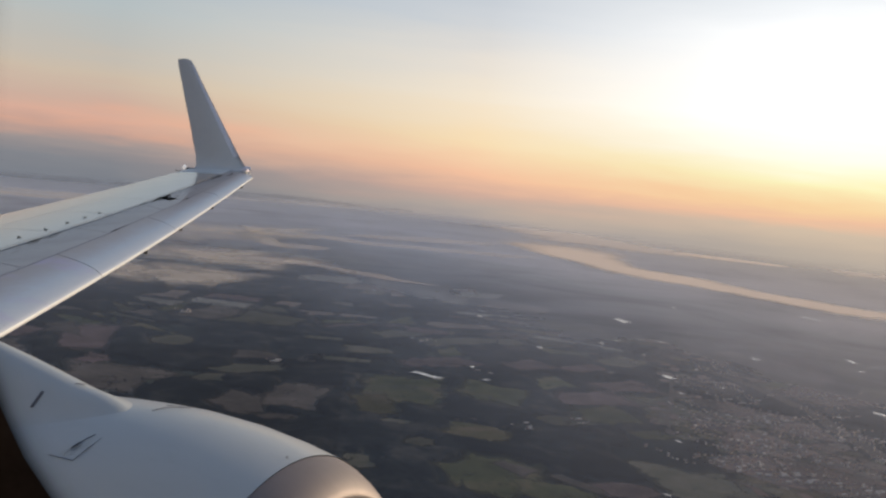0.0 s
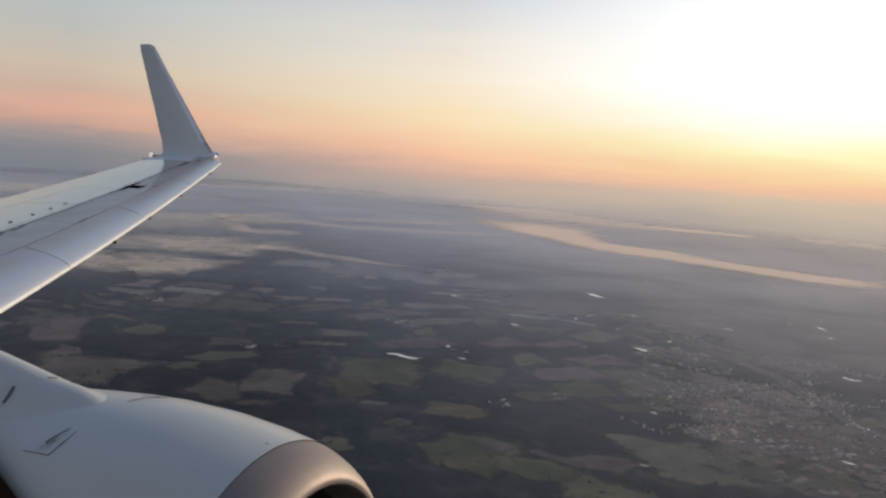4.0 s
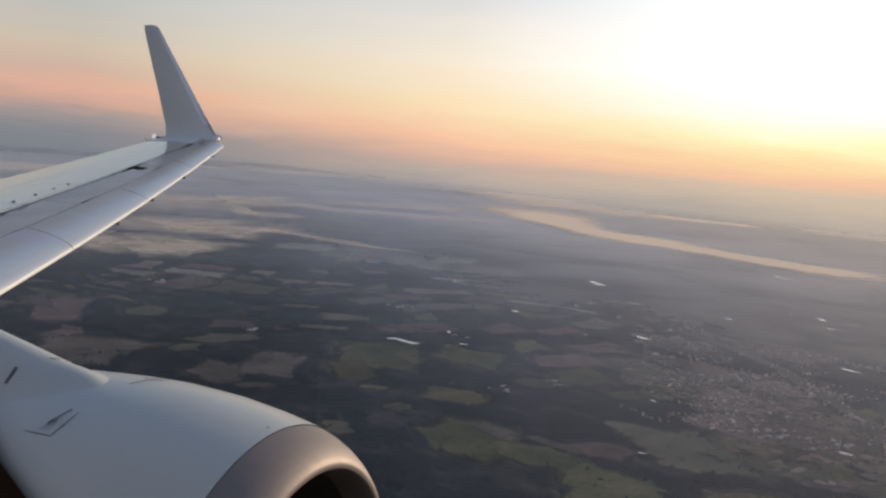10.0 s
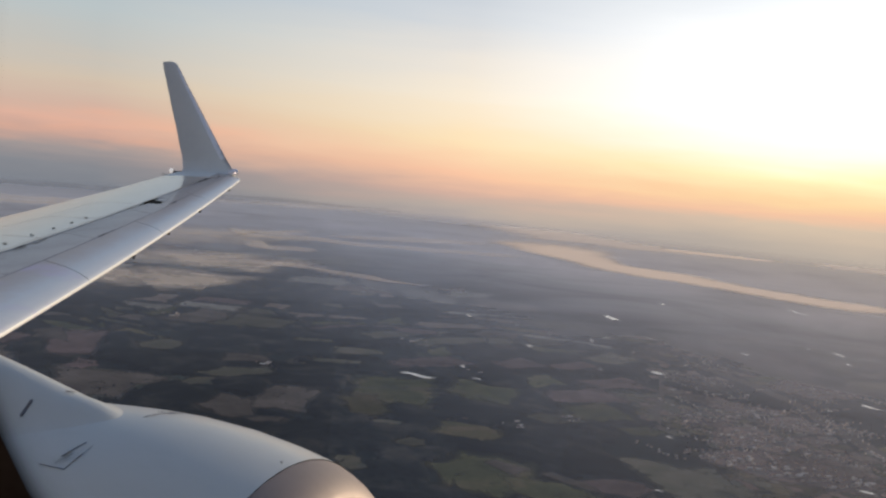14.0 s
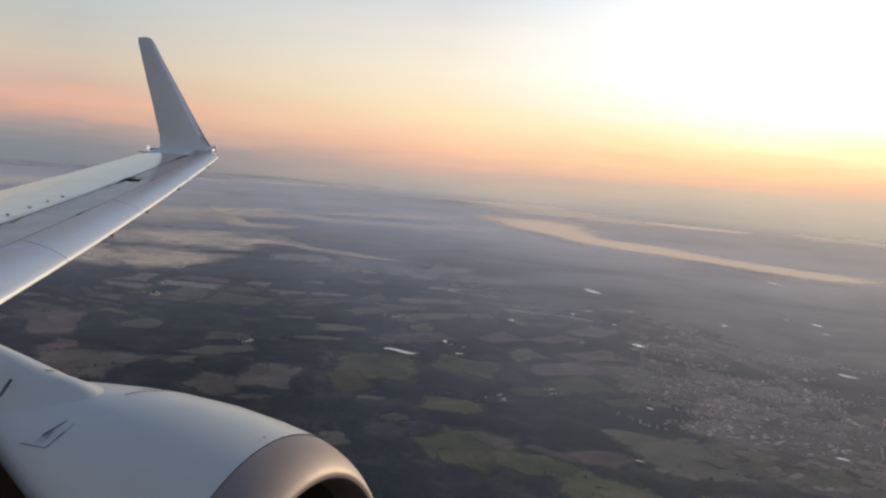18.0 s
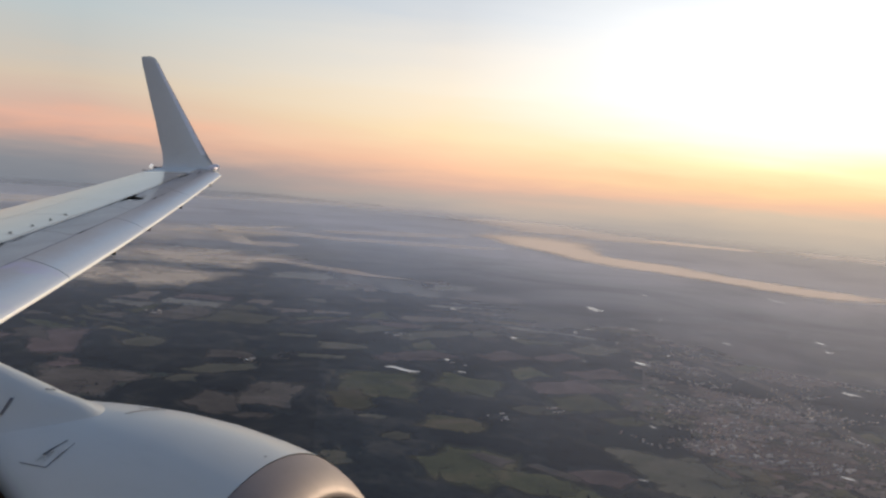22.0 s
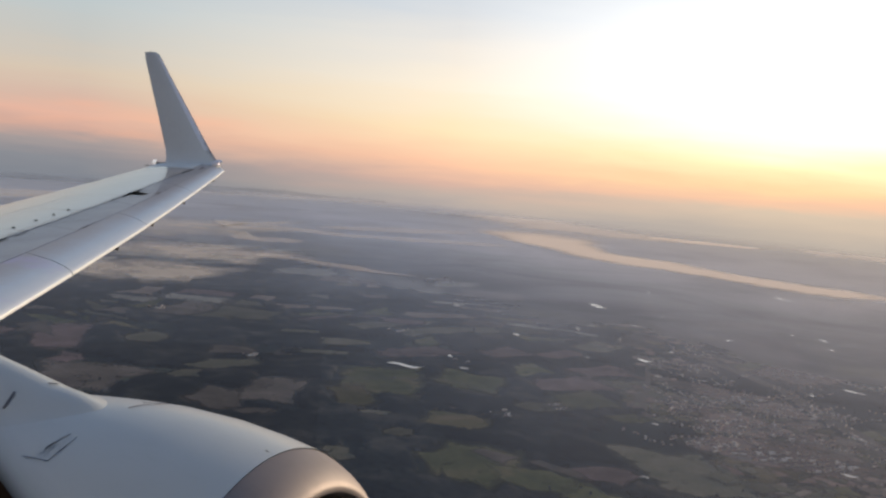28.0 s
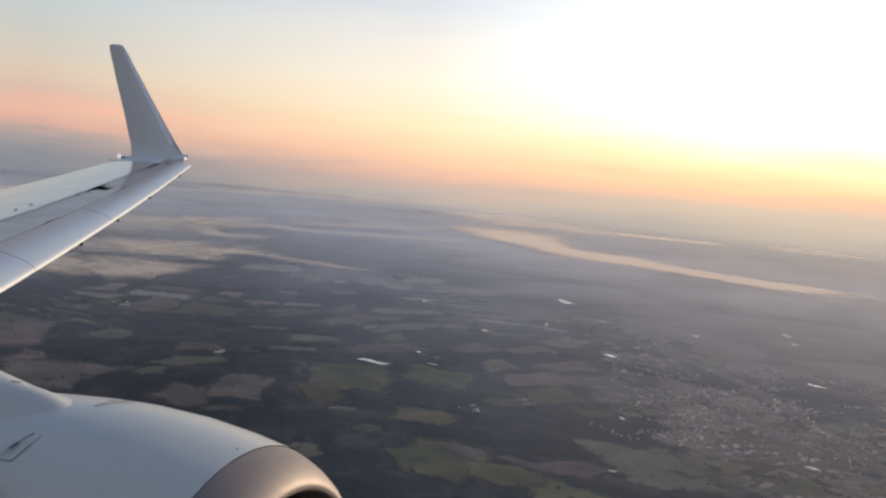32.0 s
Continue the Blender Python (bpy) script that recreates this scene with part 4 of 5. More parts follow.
NEAR_MATS = [GREEN, OLIVE, SAGE, TAN, TAN, RUST, SAGE]
# far plots take the lightened tones so they show through the haze
FAR_MATS = [SAGE, LIT_MEADOW, LIT_STUBBLE, OLIVE, RUST, LIT_MEADOW, LIT_STUBBLE]
far_m = {m.name: ([], [], m, []) for m in NEAR_MATS + FAR_MATS}
done = set()
for i in range(-66, 66):
    for j in range(-30, 76):
        if (i, j) in done:
            continue
        x, y = corner(i + 0.5, j + 0.5)
        r0, az = math.hypot(x, y), math.degrees(math.atan2(y, x))
        if not (212 < r0 < 1650 and 62 < az < 160):
            continue
        clump = noise.noise(Vector((x * 0.0075, y * 0.0075, 3.0))) + 0.35 * noise.noise(Vector((x * 0.03, y * 0.03, 5.0)))
        if r0 > 640:
            clump = 0.5 * clump + 1.2 * noise.noise(Vector((x * 0.0042, y * 0.0042, 12.0)))
        long_i, long_j = rng.choice(((1, 1), (1, 1), (2, 1), (1, 2), (2, 2), (3, 1)) if r0 < 640 else ((2, 2), (3, 2), (2, 3), (1, 2)))
        seed, pick = rng.randrange(10 ** 6), rng.random()
        if clump < (0.0 if r0 < 560 else 0.02) - (0.25 if az < 108 and r0 < 640 else 0.0) + (0.12 if az > 117 and r0 < 640 else 0.0) or any((x - a) ** 2 + (y - b) ** 2 < (c + 11) ** 2 for a, b, c in taken):
            continue
        for a in range(long_i):
            for b in range(long_j):
                done.add((i + a, j + b))
        r = random.Random(seed)
        g = 0.05
        outline = wavering([corner(i + g, j + g), corner(i + long_i - g, j + g), corner(i + long_i - g, j + long_j - g), corner(i + g, j + long_j - g)], r, 5 if r0 < 560 else 2, 0.13, 0.05)
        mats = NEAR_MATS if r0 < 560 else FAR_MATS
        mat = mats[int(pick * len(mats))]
        z = 0.04 + 0.0008 * (seed % 250)
        if r0 < 560:
            field(outline, mat, z)
        else:
            v, f, _, w = far_m[mat.name]
            pv, pf, pw = ringed([(a, b, z) for a, b in outline], len(v))
            f += pf
            v += pv
            w += pw
            OUTLINES.append(outline)
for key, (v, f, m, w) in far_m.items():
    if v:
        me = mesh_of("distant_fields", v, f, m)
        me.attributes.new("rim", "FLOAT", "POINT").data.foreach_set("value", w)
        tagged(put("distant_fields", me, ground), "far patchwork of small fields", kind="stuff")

# gardens, yards and small plots among the houses of the town
plot_v = {m.name: ([], [], m, []) for m in (URBAN, TAN, SAGE, LIT_STUBBLE, OLIVE)}
for k in range(1300):
    r0, az = 285 * (820 / 300) ** rng.random(), radians(rng.uniform(76, 97))
    x, y = r0 * math.cos(az), r0 * math.sin(az)
    if noise.noise(Vector((x * 0.012, y * 0.012, 8.0))) < -0.12:
        continue
    v, f, _, w = plot_v[rng.choice((URBAN, URBAN, TAN, SAGE, LIT_STUBBLE, OLIVE)).name]
    outline = plot_outline(x, y, rng.uniform(6, 17), rng.uniform(6, 18), 5000 + k, rng.uniform(-1.0, 0.0))
    CLEARED.append(outline)
    pv, pf, pw = ringed([(a, b, 0.42 + 0.00025 * k) for a, b in outline], len(v))
    f += pf
    v += pv
    w += pw
for key, (v, f, m, w) in plot_v.items():
    me = mesh_of("garden_plots", v, f, m)
    me.attributes.new("rim", "FLOAT", "POINT").data.foreach_set("value", w)
    tagged(put("garden_plots", me, ground), "patchwork of yards and gardens in the town", kind="stuff")

# one low veil over the land stands in for the depth haze
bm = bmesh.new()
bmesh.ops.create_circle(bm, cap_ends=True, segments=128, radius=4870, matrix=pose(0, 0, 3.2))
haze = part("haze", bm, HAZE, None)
tagged(haze, "see-through haze veil, denser with distance and towards the sun", "haze", kind="structure")

# far low hills, their haze put into the material
HILL, t = material("hazed_hillside")
p = t.add("ShaderNodeNewGeometry").outputs["Position"]
tone_ = t.ramp(t.noise(p, 0.01, 4.0), [(0.35, (0.03, 0.04, 0.045, 1)), (0.65, (0.06, 0.065, 0.06, 1))])
bare = t.add("ShaderNodeBsdfDiffuse", inputs={0: tone_})
# painted haze: the hillside is mostly see-through, uneven by noise
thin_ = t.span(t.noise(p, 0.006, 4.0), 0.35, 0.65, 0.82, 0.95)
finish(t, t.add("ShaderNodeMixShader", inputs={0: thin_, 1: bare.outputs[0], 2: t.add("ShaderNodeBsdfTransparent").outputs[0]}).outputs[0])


def hills(az, dist, wide, tall, seed):
    """A long low ridge across the line of sight."""
    off = Vector((seed * 7.3, 0, 0))
    rows_ = []
    for i in range(41):
        q = i / 40
        a = radians(az) + (q - 0.5) * wide / dist
        h = tall * math.sin(math.pi * q) ** 0.6 * (0.6 + 0.5 * noise.noise(off + Vector((q * 5, 0, 0))) + 0.2 * noise.noise(off + Vector((q * 17, 3, 0))))
        rows_.append([((dist + d) * math.cos(a), (dist + d) * math.sin(a), z) for d, z in ((-160, 0.0), (-90, 0.45 * h), (0, h))])
    return tagged(part("hill_ridge", grid_bm(rows_), HILL, None, smooth=True), "low blue ridge faded see-through for haze", "hill", kind="structure")


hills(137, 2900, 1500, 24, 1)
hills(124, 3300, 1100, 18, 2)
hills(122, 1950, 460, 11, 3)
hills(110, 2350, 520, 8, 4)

# ---- woods, hedges ----


def woodland(r_in, r_out, az0, az1, cell, tall, seed):
    """Canopy over the ground between the plots: lumpy, ragged at its edges, dropping to the ground at every field."""
    g = np.random.default_rng(seed)
    nr, na = int((r_out - r_in) / cell), int(radians(az1 - az0) * 0.5 * (r_in + r_out) / cell)
    rr, aa = np.meshgrid(np.linspace(r_in, r_out, nr), np.radians(np.linspace(az0, az1, na)), indexing="ij")
    px = rr * np.cos(aa) + g.uniform(-.3, .3, rr.shape) * cell
    py = rr * np.sin(aa) + g.uniform(-.3, .3, rr.shape) * cell
    inside = np.zeros(rr.shape, bool)
    for outline in OUTLINES + CLEARED:
        o = np.array(outline)
        if not (r_in - 60 < np.hypot(*o[0]) < r_out + 60):
            continue
        ro, ao = np.hypot(o[:, 0], o[:, 1]), np.degrees(np.arctan2(o[:, 1], o[:, 0]))
        i0, i1 = np.clip(((np.array((ro.min(), ro.max())) - r_in) / (r_out - r_in) * (nr - 1)).astype(int) + (-1, 3), 0, nr)
        j0, j1 = np.clip(((np.array((ao.min(), ao.max())) - az0) / (az1 - az0) * (na - 1)).astype(int) + (-1, 3), 0, na)
        if i1 <= i0 or j1 <= j0:
            continue
        sx, sy = px[i0:i1, j0:j1], py[i0:i1, j0:j1]
        hit_ = np.zeros(sx.shape, bool)
        for (x0, y0), (x1, y1) in zip(outline, outline[1:] + outline[:1]):
            if y0 != y1:
                hit_ ^= ((y0 > sy) != (y1 > sy)) & (sx < (x1 - x0) * (sy - y0) / (y1 - y0) + x0)
        inside[i0:i1, j0:j1] |= hit_
    glade = np.array([[noise.noise(Vector((x * 0.02, y * 0.02, 6.0))) + 0.5 * noise.noise(Vector((x * 0.07, y * 0.07, 2.0))) for x, y in zip(*row)] for row in zip(px[::2, ::2], py[::2, ::2])])
    glade = np.repeat(np.repeat(glade, 2, 0), 2, 1)[:nr, :na]
    full = ~inside & (glade < np.where((aa < radians(97)) & (rr > 285), -0.02, 0.30))
    z = np.where(full, tall * g.uniform(0.55, 1.15, rr.shape), -0.3) + 0.35
    verts = np.stack([px, py, z], -1).reshape(-1, 3)
    near = full.copy()
    near[1:] |= full[:-1]
    near[:-1] |= full[1:]
    near[:, 1:] |= full[:, :-1]
    near[:, :-1] |= full[:, 1:]
    keep = near[:-1, :-1] & near[1:, :-1] & near[:-1, 1:] & near[1:, 1:]
    ii, jj = np.nonzero(keep)
    k = ii * na + jj
    ob = put("woodland", mesh_of("woodland", verts, np.stack([k, k + na, k + na + 1, k + 1], -1), WOODS, True))
    return tagged(ob, "dark leafless woods with ragged edges between fields", "wood", kind="stuff")


for az in range(70, 150, 16):
    woodland(205, 430, az, az + 16, 1.5, 1.0, 500 + az)
    woodland(430, 820, az, az + 16, 3.2, 1.1, 600 + az)

# hedgerows: runs of small crowns along the field edges
ICO = bmesh.new()
bmesh.ops.create_icosphere(ICO, subdivisions=1, radius=1.0)
ICO_V = np.array([v.co[:] for v in ICO.verts])
ICO_F = np.array([[v.index for v in f.verts] for f in ICO.faces])
ICO.free()


def crowns(name, spots, mat, label):
    """Many small uneven crowns in one mesh; spots are x, y, radius."""
    g = np.random.default_rng(5)
    n = len(spots)
    p = np.array(spots)
    v = ICO_V[None] * (p[:, 2][:, None, None] * g.uniform(0.75, 1.25, (n, len(ICO_V), 1)))
    v[..., 2] *= g.uniform(0.7, 1.3, (n, 1))
    v[..., :2] += p[:, None, :2]
    v[..., 2] += p[:, 2][:, None] * 0.6 + 0.3
    f = ICO_F[None] + (np.arange(n) * len(ICO_V))[:, None, None]
    ob = put(name, mesh_of(name, v.reshape(-1, 3), f.reshape(-1, 3), mat))
    return tagged(ob, label, "trees", kind="stuff")


spots = []
for outline in OUTLINES[len(FIELDS):]:
    if math.hypot(*outline[0]) > 560:
        continue
    shown = False
    for i, (x0, y0) in enumerate(outline):
        x1, y1 = outline[(i + 1) % len(outline)]
        if i % 4 == 0:
            shown = rng.random() < 0.55
        if not shown:
            continue
        n = max(1, int(math.hypot(x1 - x0, y1 - y0) / 0.8))
        for q in range(n):
            if rng.random() < 0.8:
                f = (q + rng.random()) / n
                spots.append((x0 + (x1 - x0) * f + rng.uniform(-.5, .5), y0 + (y1 - y0) * f + rng.uniform(-.5, .5), rng.uniform(0.2, 0.4)))
crowns("hedgerow", spots, WOODS, "dark hedgerows of small trees between fields")
spots = []
for k in range(1500):
    r0 = 215 * (900 / 215) ** rng.random()
    az = radians(rng.uniform(72, 152))
    x, y = r0 * math.cos(az), r0 * math.sin(az)
    if any((x - a) ** 2 + (y - b) ** 2 < c * c for a, b, c in taken):
        continue
    spots.append((x, y, rng.uniform(0.25, 0.6)))
crowns("scattered_trees", spots, WOODS, "scattered dark field trees")

# ---- water ----


def pond(x, y, wide, deep, seed, skew=0.0):
    r = random.Random(seed)
    a0 = math.atan2(y, x) + skew
    ex, ey = (math.sin(a0), -math.cos(a0)), (math.cos(a0), math.sin(a0))
    off = Vector((r.uniform(0, 50), r.uniform(0, 50), 0))
    vs = []
    for i in range(36):
        a = 2 * math.pi * i / 36
        k = 1.0 + 0.4 * noise.noise(off + Vector((math.cos(a) * 1.5, math.sin(a) * 1.5, 0))) + 0.16 * noise.noise(off + Vector((math.cos(a) * 4, math.sin(a) * 4, 7)))
        u, v = 0.5 * wide * k * math.cos(a), (0.26 if wide > 7 else 0.20) * deep * k * math.sin(a) - 0.36 * deep * math.sin(2.2 * math.cos(a)) * min(1.0, wide / 20)
        vs.append((ex[0] * u + ey[0] * v, ex[1] * u + ey[1] * v, 0))
    ob = put("pond", mesh_of("pond", vs, [tuple(range(36))], WATER), None, "", Matrix.Translation((x, y, 0.85)))
    return tagged(ob, "small still pond shining with sky light", "pond", "ponds in the farmland", "structure")


for i, (x, y, a, b, sk) in enumerate(PONDS):
    pond(x, y, a, b * 0.8, 40 + i, sk)

# ---- mist lying in the valleys ----


def mist_bank(name, line, mat, label, rise=2.0, n=28, m=11, wild=1.0):
    """A low bank of mist along a line of (x, y, width); denser along its middle, frayed at the rim."""
    vs, dens = [], []
    for i in range(n + 1):
        q = i / n * (len(line) - 1)
        k = min(int(q), len(line) - 2)
        f = q - k
        p0, p1, p2, p3 = (line[max(k - 1, 0)], line[k], line[k + 1], line[min(k + 2, len(line) - 1)])
        c = [0.5 * (2 * b + (c_ - a) * f + (2 * a - 5 * b + 4 * c_ - d) * f * f + (3 * b - a - 3 * c_ + d) * f ** 3) for a, b, c_, d in zip(p0, p1, p2, p3)]
        a_ = [0.5 * ((c_ - a) + 2 * (2 * a - 5 * b + 4 * c_ - d) * f + 3 * (3 * b - a - 3 * c_ + d) * f * f) for a, b, c_, d in zip(p0[:2], p1[:2], p2[:2], p3[:2])]
        ln = math.hypot(*a_)
        sway = 0.22 * wild * c[2] * noise.noise(Vector((i * 0.4, c[0] * 0.01, 1.7)))
        c[0], c[1] = c[0] - a_[1] / ln * sway, c[1] + a_[0] / ln * sway
        c[2] *= 1.0 + 0.45 * wild * noise.noise(Vector((i * 0.55, c[1] * 0.01, 8.2)))
        nx, ny = -a_[1] / ln, a_[0] / ln
        end = min(1.0, min(i, n - i) / n * 4.5)
        end = end * end * (3 - 2 * end)
        for j in range(m + 1):
            s = 2 * j / m - 1
            vs.append((c[0] + nx * s * c[2] / 2, c[1] + ny * s * c[2] / 2, 3.3 + 0.15 * rise * (1 - s * s) * end))
            dens.append((1 - abs(s) ** 2.6) ** 1.4 * end)
    faces = [(i * (m + 1) + j, i * (m + 1) + j + 1, (i + 1) * (m + 1) + j + 1, (i + 1) * (m + 1) + j) for i in range(n) for j in range(m)]
    me = mesh_of(name, vs, faces, mat, True)
    me.attributes.new("bank", "FLOAT", "POINT").data.foreach_set("value", dens)
    return tagged(put(name, me), label, "mist", kind="stuff")


for line in (
    [(-890, 1020, 280), (-760, 980, 560), (-700, 980, 540), (-660, 1010, 360), (-600, 1020, 90)],
    [(-640, 730, 120), (-550, 700, 250), (-490, 690, 240), (-450, 680, 120), (-420, 690, 30)],
    [(-480, 440, 70), (-470, 510, 150), (-450, 540, 190), (-420, 570, 150), (-380, 580, 30)],
    [(-1260, 1020, 160), (-1380, 1240, 420), (-1380, 1360, 290), (-1350, 1460, 120)],
):
    mist_bank("mist_bank", line, MIST, "pale bank of morning mist over fields")
for line in (
    [(-730, 1110, 70), (-660, 1110, 110), (-560, 1100, 80), (-470, 1150, 110), (-390, 1220, 80), (-340, 1280, 30)],
    [(-530, 740, 40), (-470, 725, 60), (-420, 735, 36), (-370, 722, 44), (-320, 712, 26), (-270, 720, 10)],
    [(-700, 1210, 60), (-620, 1260, 120), (-550, 1400, 140), (-490, 1500, 60)],
    [(-620, 890, 40), (-570, 910, 110), (-530, 940, 40)],
):
    mist_bank("mist_streak", line, STREAK_MIST, "thin streak of mist along a valley", 1.2)
mist_bank("river_mist", [(-540, 1900, 200), (-450, 1700, 330), (-360, 1490, 250), (-260, 1290, 130), (-160, 1200, 190), (-80, 1140, 140), (-10, 1090, 130), (50, 1055, 140), (90, 1040, 140), (150, 1050, 80), (220, 1090, 30)], RIVER_MIST, "long pale mist filling a river valley", 1.2, 90, 15, 0.35)
mist_bank("river_mist", [(-880, 2580, 300), (-640, 2350, 460), (-430, 2040, 440), (-320, 1980, 420), (-210, 1930, 280), (-130, 1900, 110)], BRANCH_MIST, "long pale mist filling a river valley", 1.2, 50)
mist_bank("mist_streak", [(-280, 2010, 180), (-190, 1990, 220), (-90, 1980, 200), (30, 1960, 90)], RIVER_MIST, "thin streak of mist along a valley", 1.2, 28, 11, 0.35)
mist_bank("mist_streak", [(60, 2050, 120), (130, 2060, 260), (210, 2040, 300), (300, 2110, 200)], BRANCH_MIST, "thin streak of mist along a valley", 1.2)
mist_bank("mist_streak", [(-1540, 1940, 280), (-1540, 2240, 510), (-1460, 2450, 500), (-1410, 2750, 220)], FAR_MIST, "thin streak of mist along a valley", 2.0)
mist_bank("mist_streak", [(60, 920, 30), (100, 990, 70), (130, 1010, 70), (170, 1020, 30)], FAR_MIST, "thin streak of mist along a valley", 1.2)

# ---- roads and houses ----


def road(line, wide, mat, z, name, label):
    vs, n = [], 0
    for k, (x, y) in enumerate(line):
        x0, y0 = line[max(k - 1, 0)]
        x1, y1 = line[min(k + 1, len(line) - 1)]
        ln = math.hypot(x1 - x0, y1 - y0)
        nx, ny = -(y1 - y0) / ln * wide / 2, (x1 - x0) / ln * wide / 2
        vs += [(x + nx, y + ny, z), (x - nx, y - ny, z)]
    f = [(2 * k, 2 * k + 1, 2 * k + 3, 2 * k + 2) for k in range(len(line) - 1)]
    return tagged(put(name, mesh_of(name, vs, f, mat)), label, name, kind="structure")


road(RAILWAY, 8, STRIP, 0.80, "railway", "long straight cleared railway strip through the town")
road([(x - 6.4, y - 1.5) for x, y in RAILWAY[:5]], 3.4, WOODS, 0.86, "tree_line", "dark line of trees along the railway")
road([(x + 5.8, y + 1.5) for x, y in RAILWAY[1:4]], 2.6, WOODS, 0.86, "tree_line", "dark line of trees along the railway")
road([(-38, 360), (-41, 375), (-45, 423), (-50, 464), (-54, 480)], 2.6, STRIP, 0.82, "clearing", "pale cleared strip through the woods")
road([(-20, 330), (-8, 345), (10, 372), (34, 398), (70, 420)], 0.9, ROADS, 0.83, "road", "pale street through the town")
road([(-60, 520), (-20, 500), (20, 505), (70, 530)], 1.0, ROADS, 0.84, "road", "pale street through the town")
road([(-170, 330), (-130, 362), (-96, 350), (-70, 345), (-40, 352)], 0.8, ROADS, 0.86, "road", "pale country road between fields")

HOUSE_WALL = painted("rendered_house_wall", (0.60, 0.49, 0.37), 0.9, dirt=0.3, vary=0.4)
ROOF_GREY = painted("slate_roof", (0.19, 0.155, 0.13), 0.9, dirt=0.2, vary=0.5)
ROOF_RED = painted("tile_roof", (0.26, 0.13, 0.09), 0.7, dirt=0.2, vary=0.4)
ROOF_PALE = painted("sheet_metal_roof", (0.70, 0.58, 0.45), 0.9, metal=0.0, dirt=0.1, vary=0.3)


def building(name, length, depth, eaves, ridge, roof_mat, label, category):
    ob = new(name)
    tagged(ob, label, category, "houses and sheds of the town")
    part("wall", box_bm((length, depth, eaves), pose(0, 0, eaves / 2)), HOUSE_WALL, ob)
    l, d = length / 2 + 0.06, depth / 2 + 0.06
    v = [(-l, -d, eaves), (l, -d, eaves), (l, d, eaves), (-l, d, eaves), (-l * 0.9, 0, ridge), (l * 0.9, 0, ridge)]
    put("roof", mesh_of("roof", v, [(0, 1, 5, 4), (2, 3, 4, 5), (1, 2, 5), (3, 0, 4), (3, 2, 1, 0)], roof_mat), ob)
    return ob


protos = [building("house", 0.85, 0.6, 0.45, 0.7, ROOF_GREY, "small pale house with a grey pitched roof", "house"),
          building("house", 0.8, 0.6, 0.45, 0.7, ROOF_RED, "small pale house with a dull red roof", "house"),
          building("house", 0.85, 0.6, 0.45, 0.65, ROOF_PALE, "small pale house with a light roof", "house"),
          building("shed", 2.2, 1.0, 0.55, 0.75, ROOF_PALE, "long pale metal-roofed shed", "shed")]
sites = [(-8, 360, 9, 14, 40), (4, 376, 13, 14, 50), (12, 408, 10, 12, 34), (-9, 332, 9, 12, 34), (13, 332, 18, 18, 60), (28, 328, 14, 14, 40), (23, 365, 16, 14, 40), (-21, 331, 6, 6, 14), (-4, 417, 18, 16, 40), (32, 411, 18, 20, 40),
         (26, 500, 24, 24, 40), (-13, 450, 14, 14, 24), (-72, 349, 6, 3, 9), (-90, 322, 5, 3, 8), (-80, 510, 9, 10, 12), (61, 589, 16, 26, 20), (-223, 348, 5, 4, 6), (-338, 423, 11, 8, 10), (-137, 407, 8, 6, 9), (-196, 462, 10, 9, 8)]
first = [True] * 4
placed, rest_v, rest_f, rest_m = 0, [], [], []
sites.sort(key=lambda q: math.hypot(q[0], q[1]))
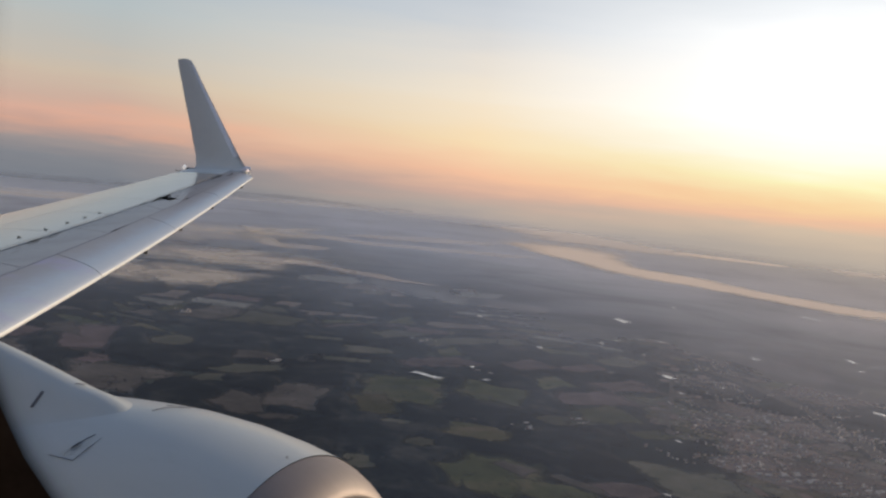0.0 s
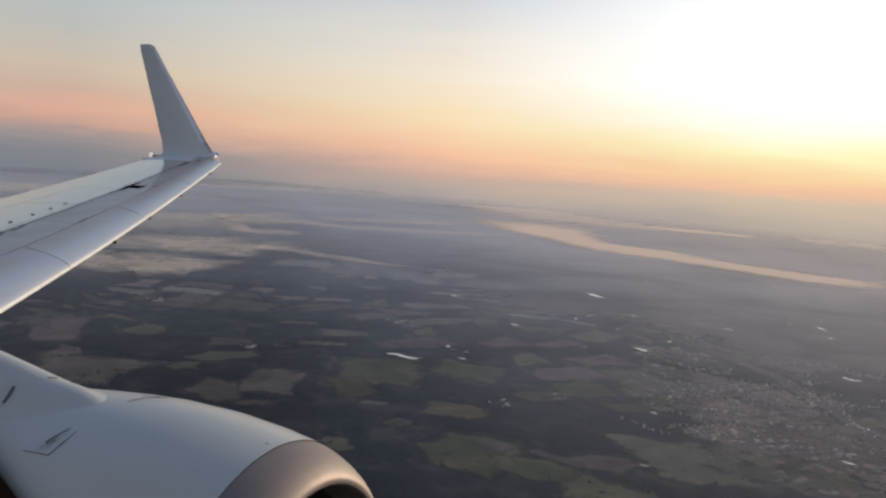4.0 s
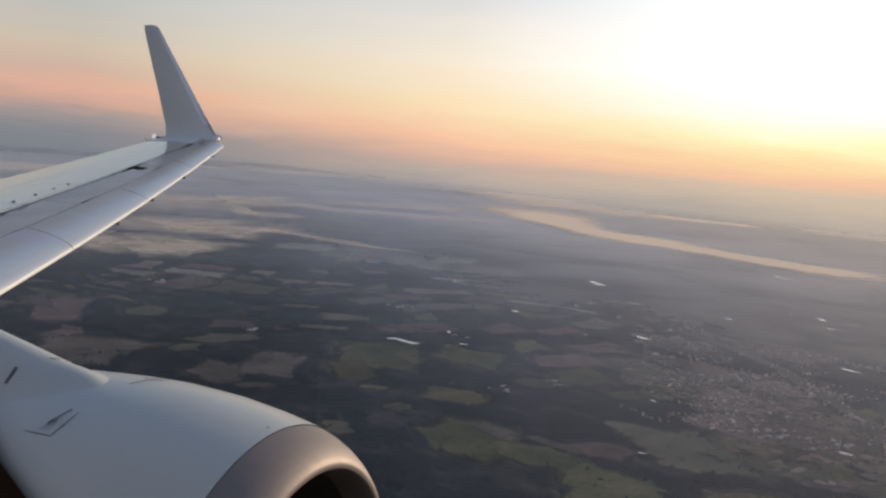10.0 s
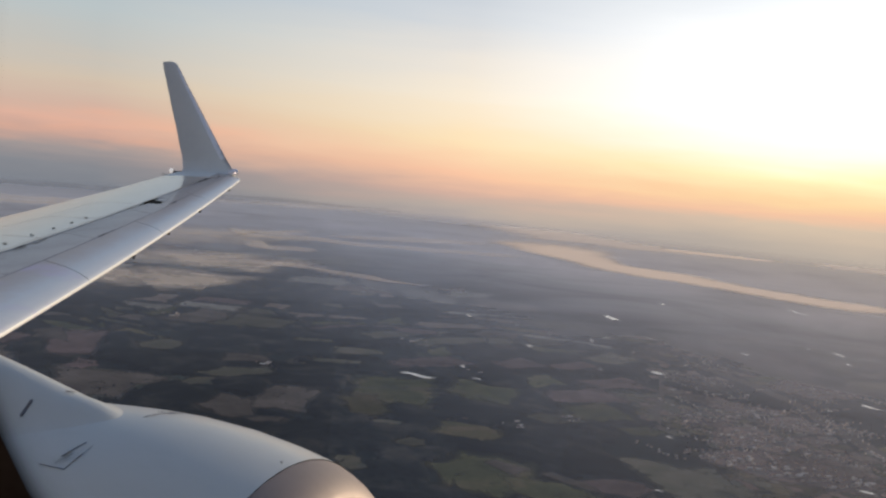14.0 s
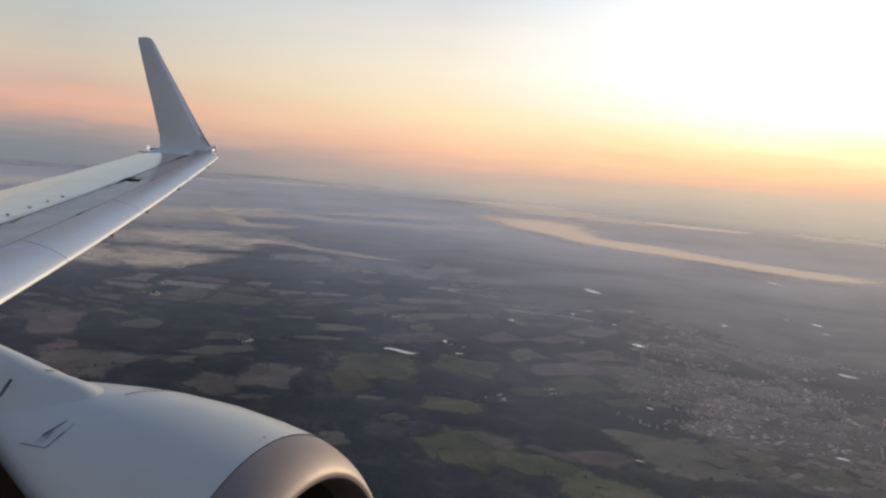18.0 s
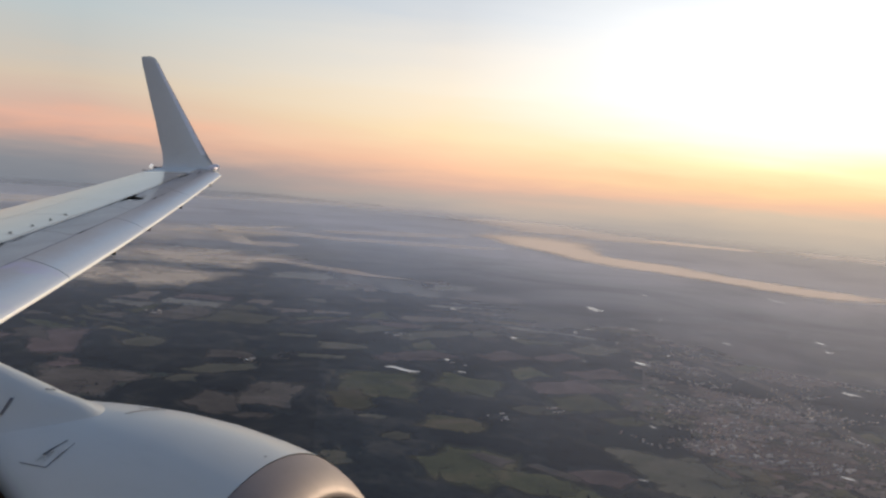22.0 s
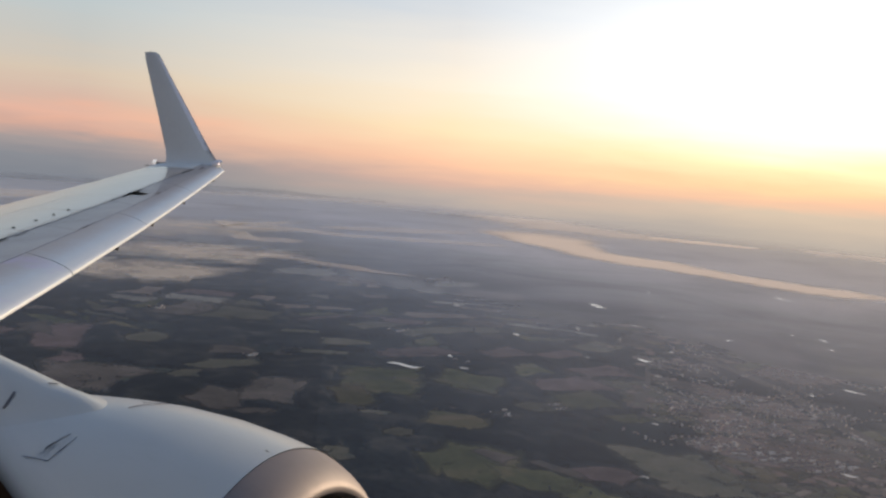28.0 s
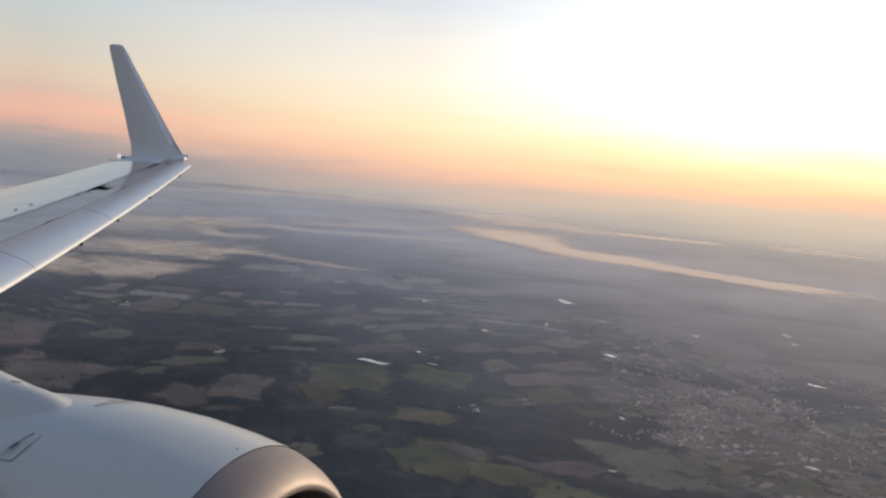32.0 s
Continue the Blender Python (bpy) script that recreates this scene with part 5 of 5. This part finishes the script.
for x, y, rx, ry, n in sites:
    turn = rng.uniform(20, 60)
    c_, s_ = math.cos(radians(turn)), math.sin(radians(turn))
    per = max(3, min(15, n // 3))
    for i in range(n):
        # streets with houses on both sides; every fourth house stands alone
        if i % 4 == 3:
            u, v = rng.uniform(-rx, rx), rng.uniform(-ry, ry) * 0.7
        else:
            street, k = divmod(i, per)
            u = (k % per - per / 2) * 1.7 + rng.uniform(-.3, .3) + 0.35 * rx * math.sin(street * 2.4)
            v = (street // 2 - n / per / 4) * 6.5 + (1.1 if street % 2 else -1.1) + 0.9 * math.sin(u * 0.22 + street // 2) + rng.uniform(-.2, .2)
        px, py = x + u * c_ * 0.9 - v * s_, y + u * s_ * 0.9 + v * c_
        kind = rng.choice((0, 0, 1, 2, 2, 3)) if n < 10 else rng.choice((0, 0, 0, 0, 1, 1, 1, 2, 2, 3))
        at_pose = pose(px, py, 0.80, 0, 0, turn + rng.choice((0, 0, 90)) + rng.uniform(-8, 8))
        if first[kind]:
            protos[kind].matrix_basis = at_pose
            first[kind] = False
        elif placed < 270:
            copy_thing(protos[kind], at_pose)
        else:
            for child in protos[kind].children:
                base = len(rest_v)
                rest_v += [at_pose @ v.co for v in child.data.vertices]
                for poly in child.data.polygons:
                    rest_f.append([base + i_ for i_ in poly.vertices])
                    rest_m.append(0 if child.name.startswith("wall") else 1 + kind)
        placed += 1
# the town thins out into the distance: rows of roofs along winding streets
for k in range(190):
    r0, az = 315 * (950 / 315) ** rng.random(), radians(rng.uniform(75, 95))
    x, y, turn = r0 * math.cos(az), r0 * math.sin(az), rng.uniform(0, 180)
    bend = rng.uniform(-2.5, 2.5)
    for i in range(rng.randrange(8, 26)):
        turn += bend + rng.uniform(-3, 3)
        x, y = x + 1.9 * math.cos(radians(turn)), y + 1.9 * math.sin(radians(turn))
        if rng.random() < 0.2:
            continue
        side = rng.choice((-1.2, 1.2))
        at_pose = pose(x - side * math.sin(radians(turn)), y + side * math.cos(radians(turn)), 0.80, 0, 0, turn)
        kind = rng.choice((0, 0, 1, 1, 2)) if rng.random() < 0.97 else 3
        for child in protos[kind].children:
            base = len(rest_v)
            rest_v += [at_pose @ v.co for v in child.data.vertices]
            for poly in child.data.polygons:
                rest_f.append([base + i_ for i_ in poly.vertices])
                rest_m.append(0 if child.name.startswith("wall") else 1 + kind)
me = mesh_of("far_houses", rest_v, rest_f, HOUSE_WALL)
for m in (ROOF_GREY, ROOF_RED, ROOF_PALE, ROOF_PALE):
    me.materials.append(m)
me.polygons.foreach_set("material_index", rest_m)
tagged(put("far_houses", me), "more small pale houses of the spread-out town", "houses", kind="stuff")
for k, (x, y, a, b) in enumerate(TOWN):
    field(plot_outline(x, y, a, b, 300 + k, -0.4), URBAN, 0.74 + 0.01 * k)
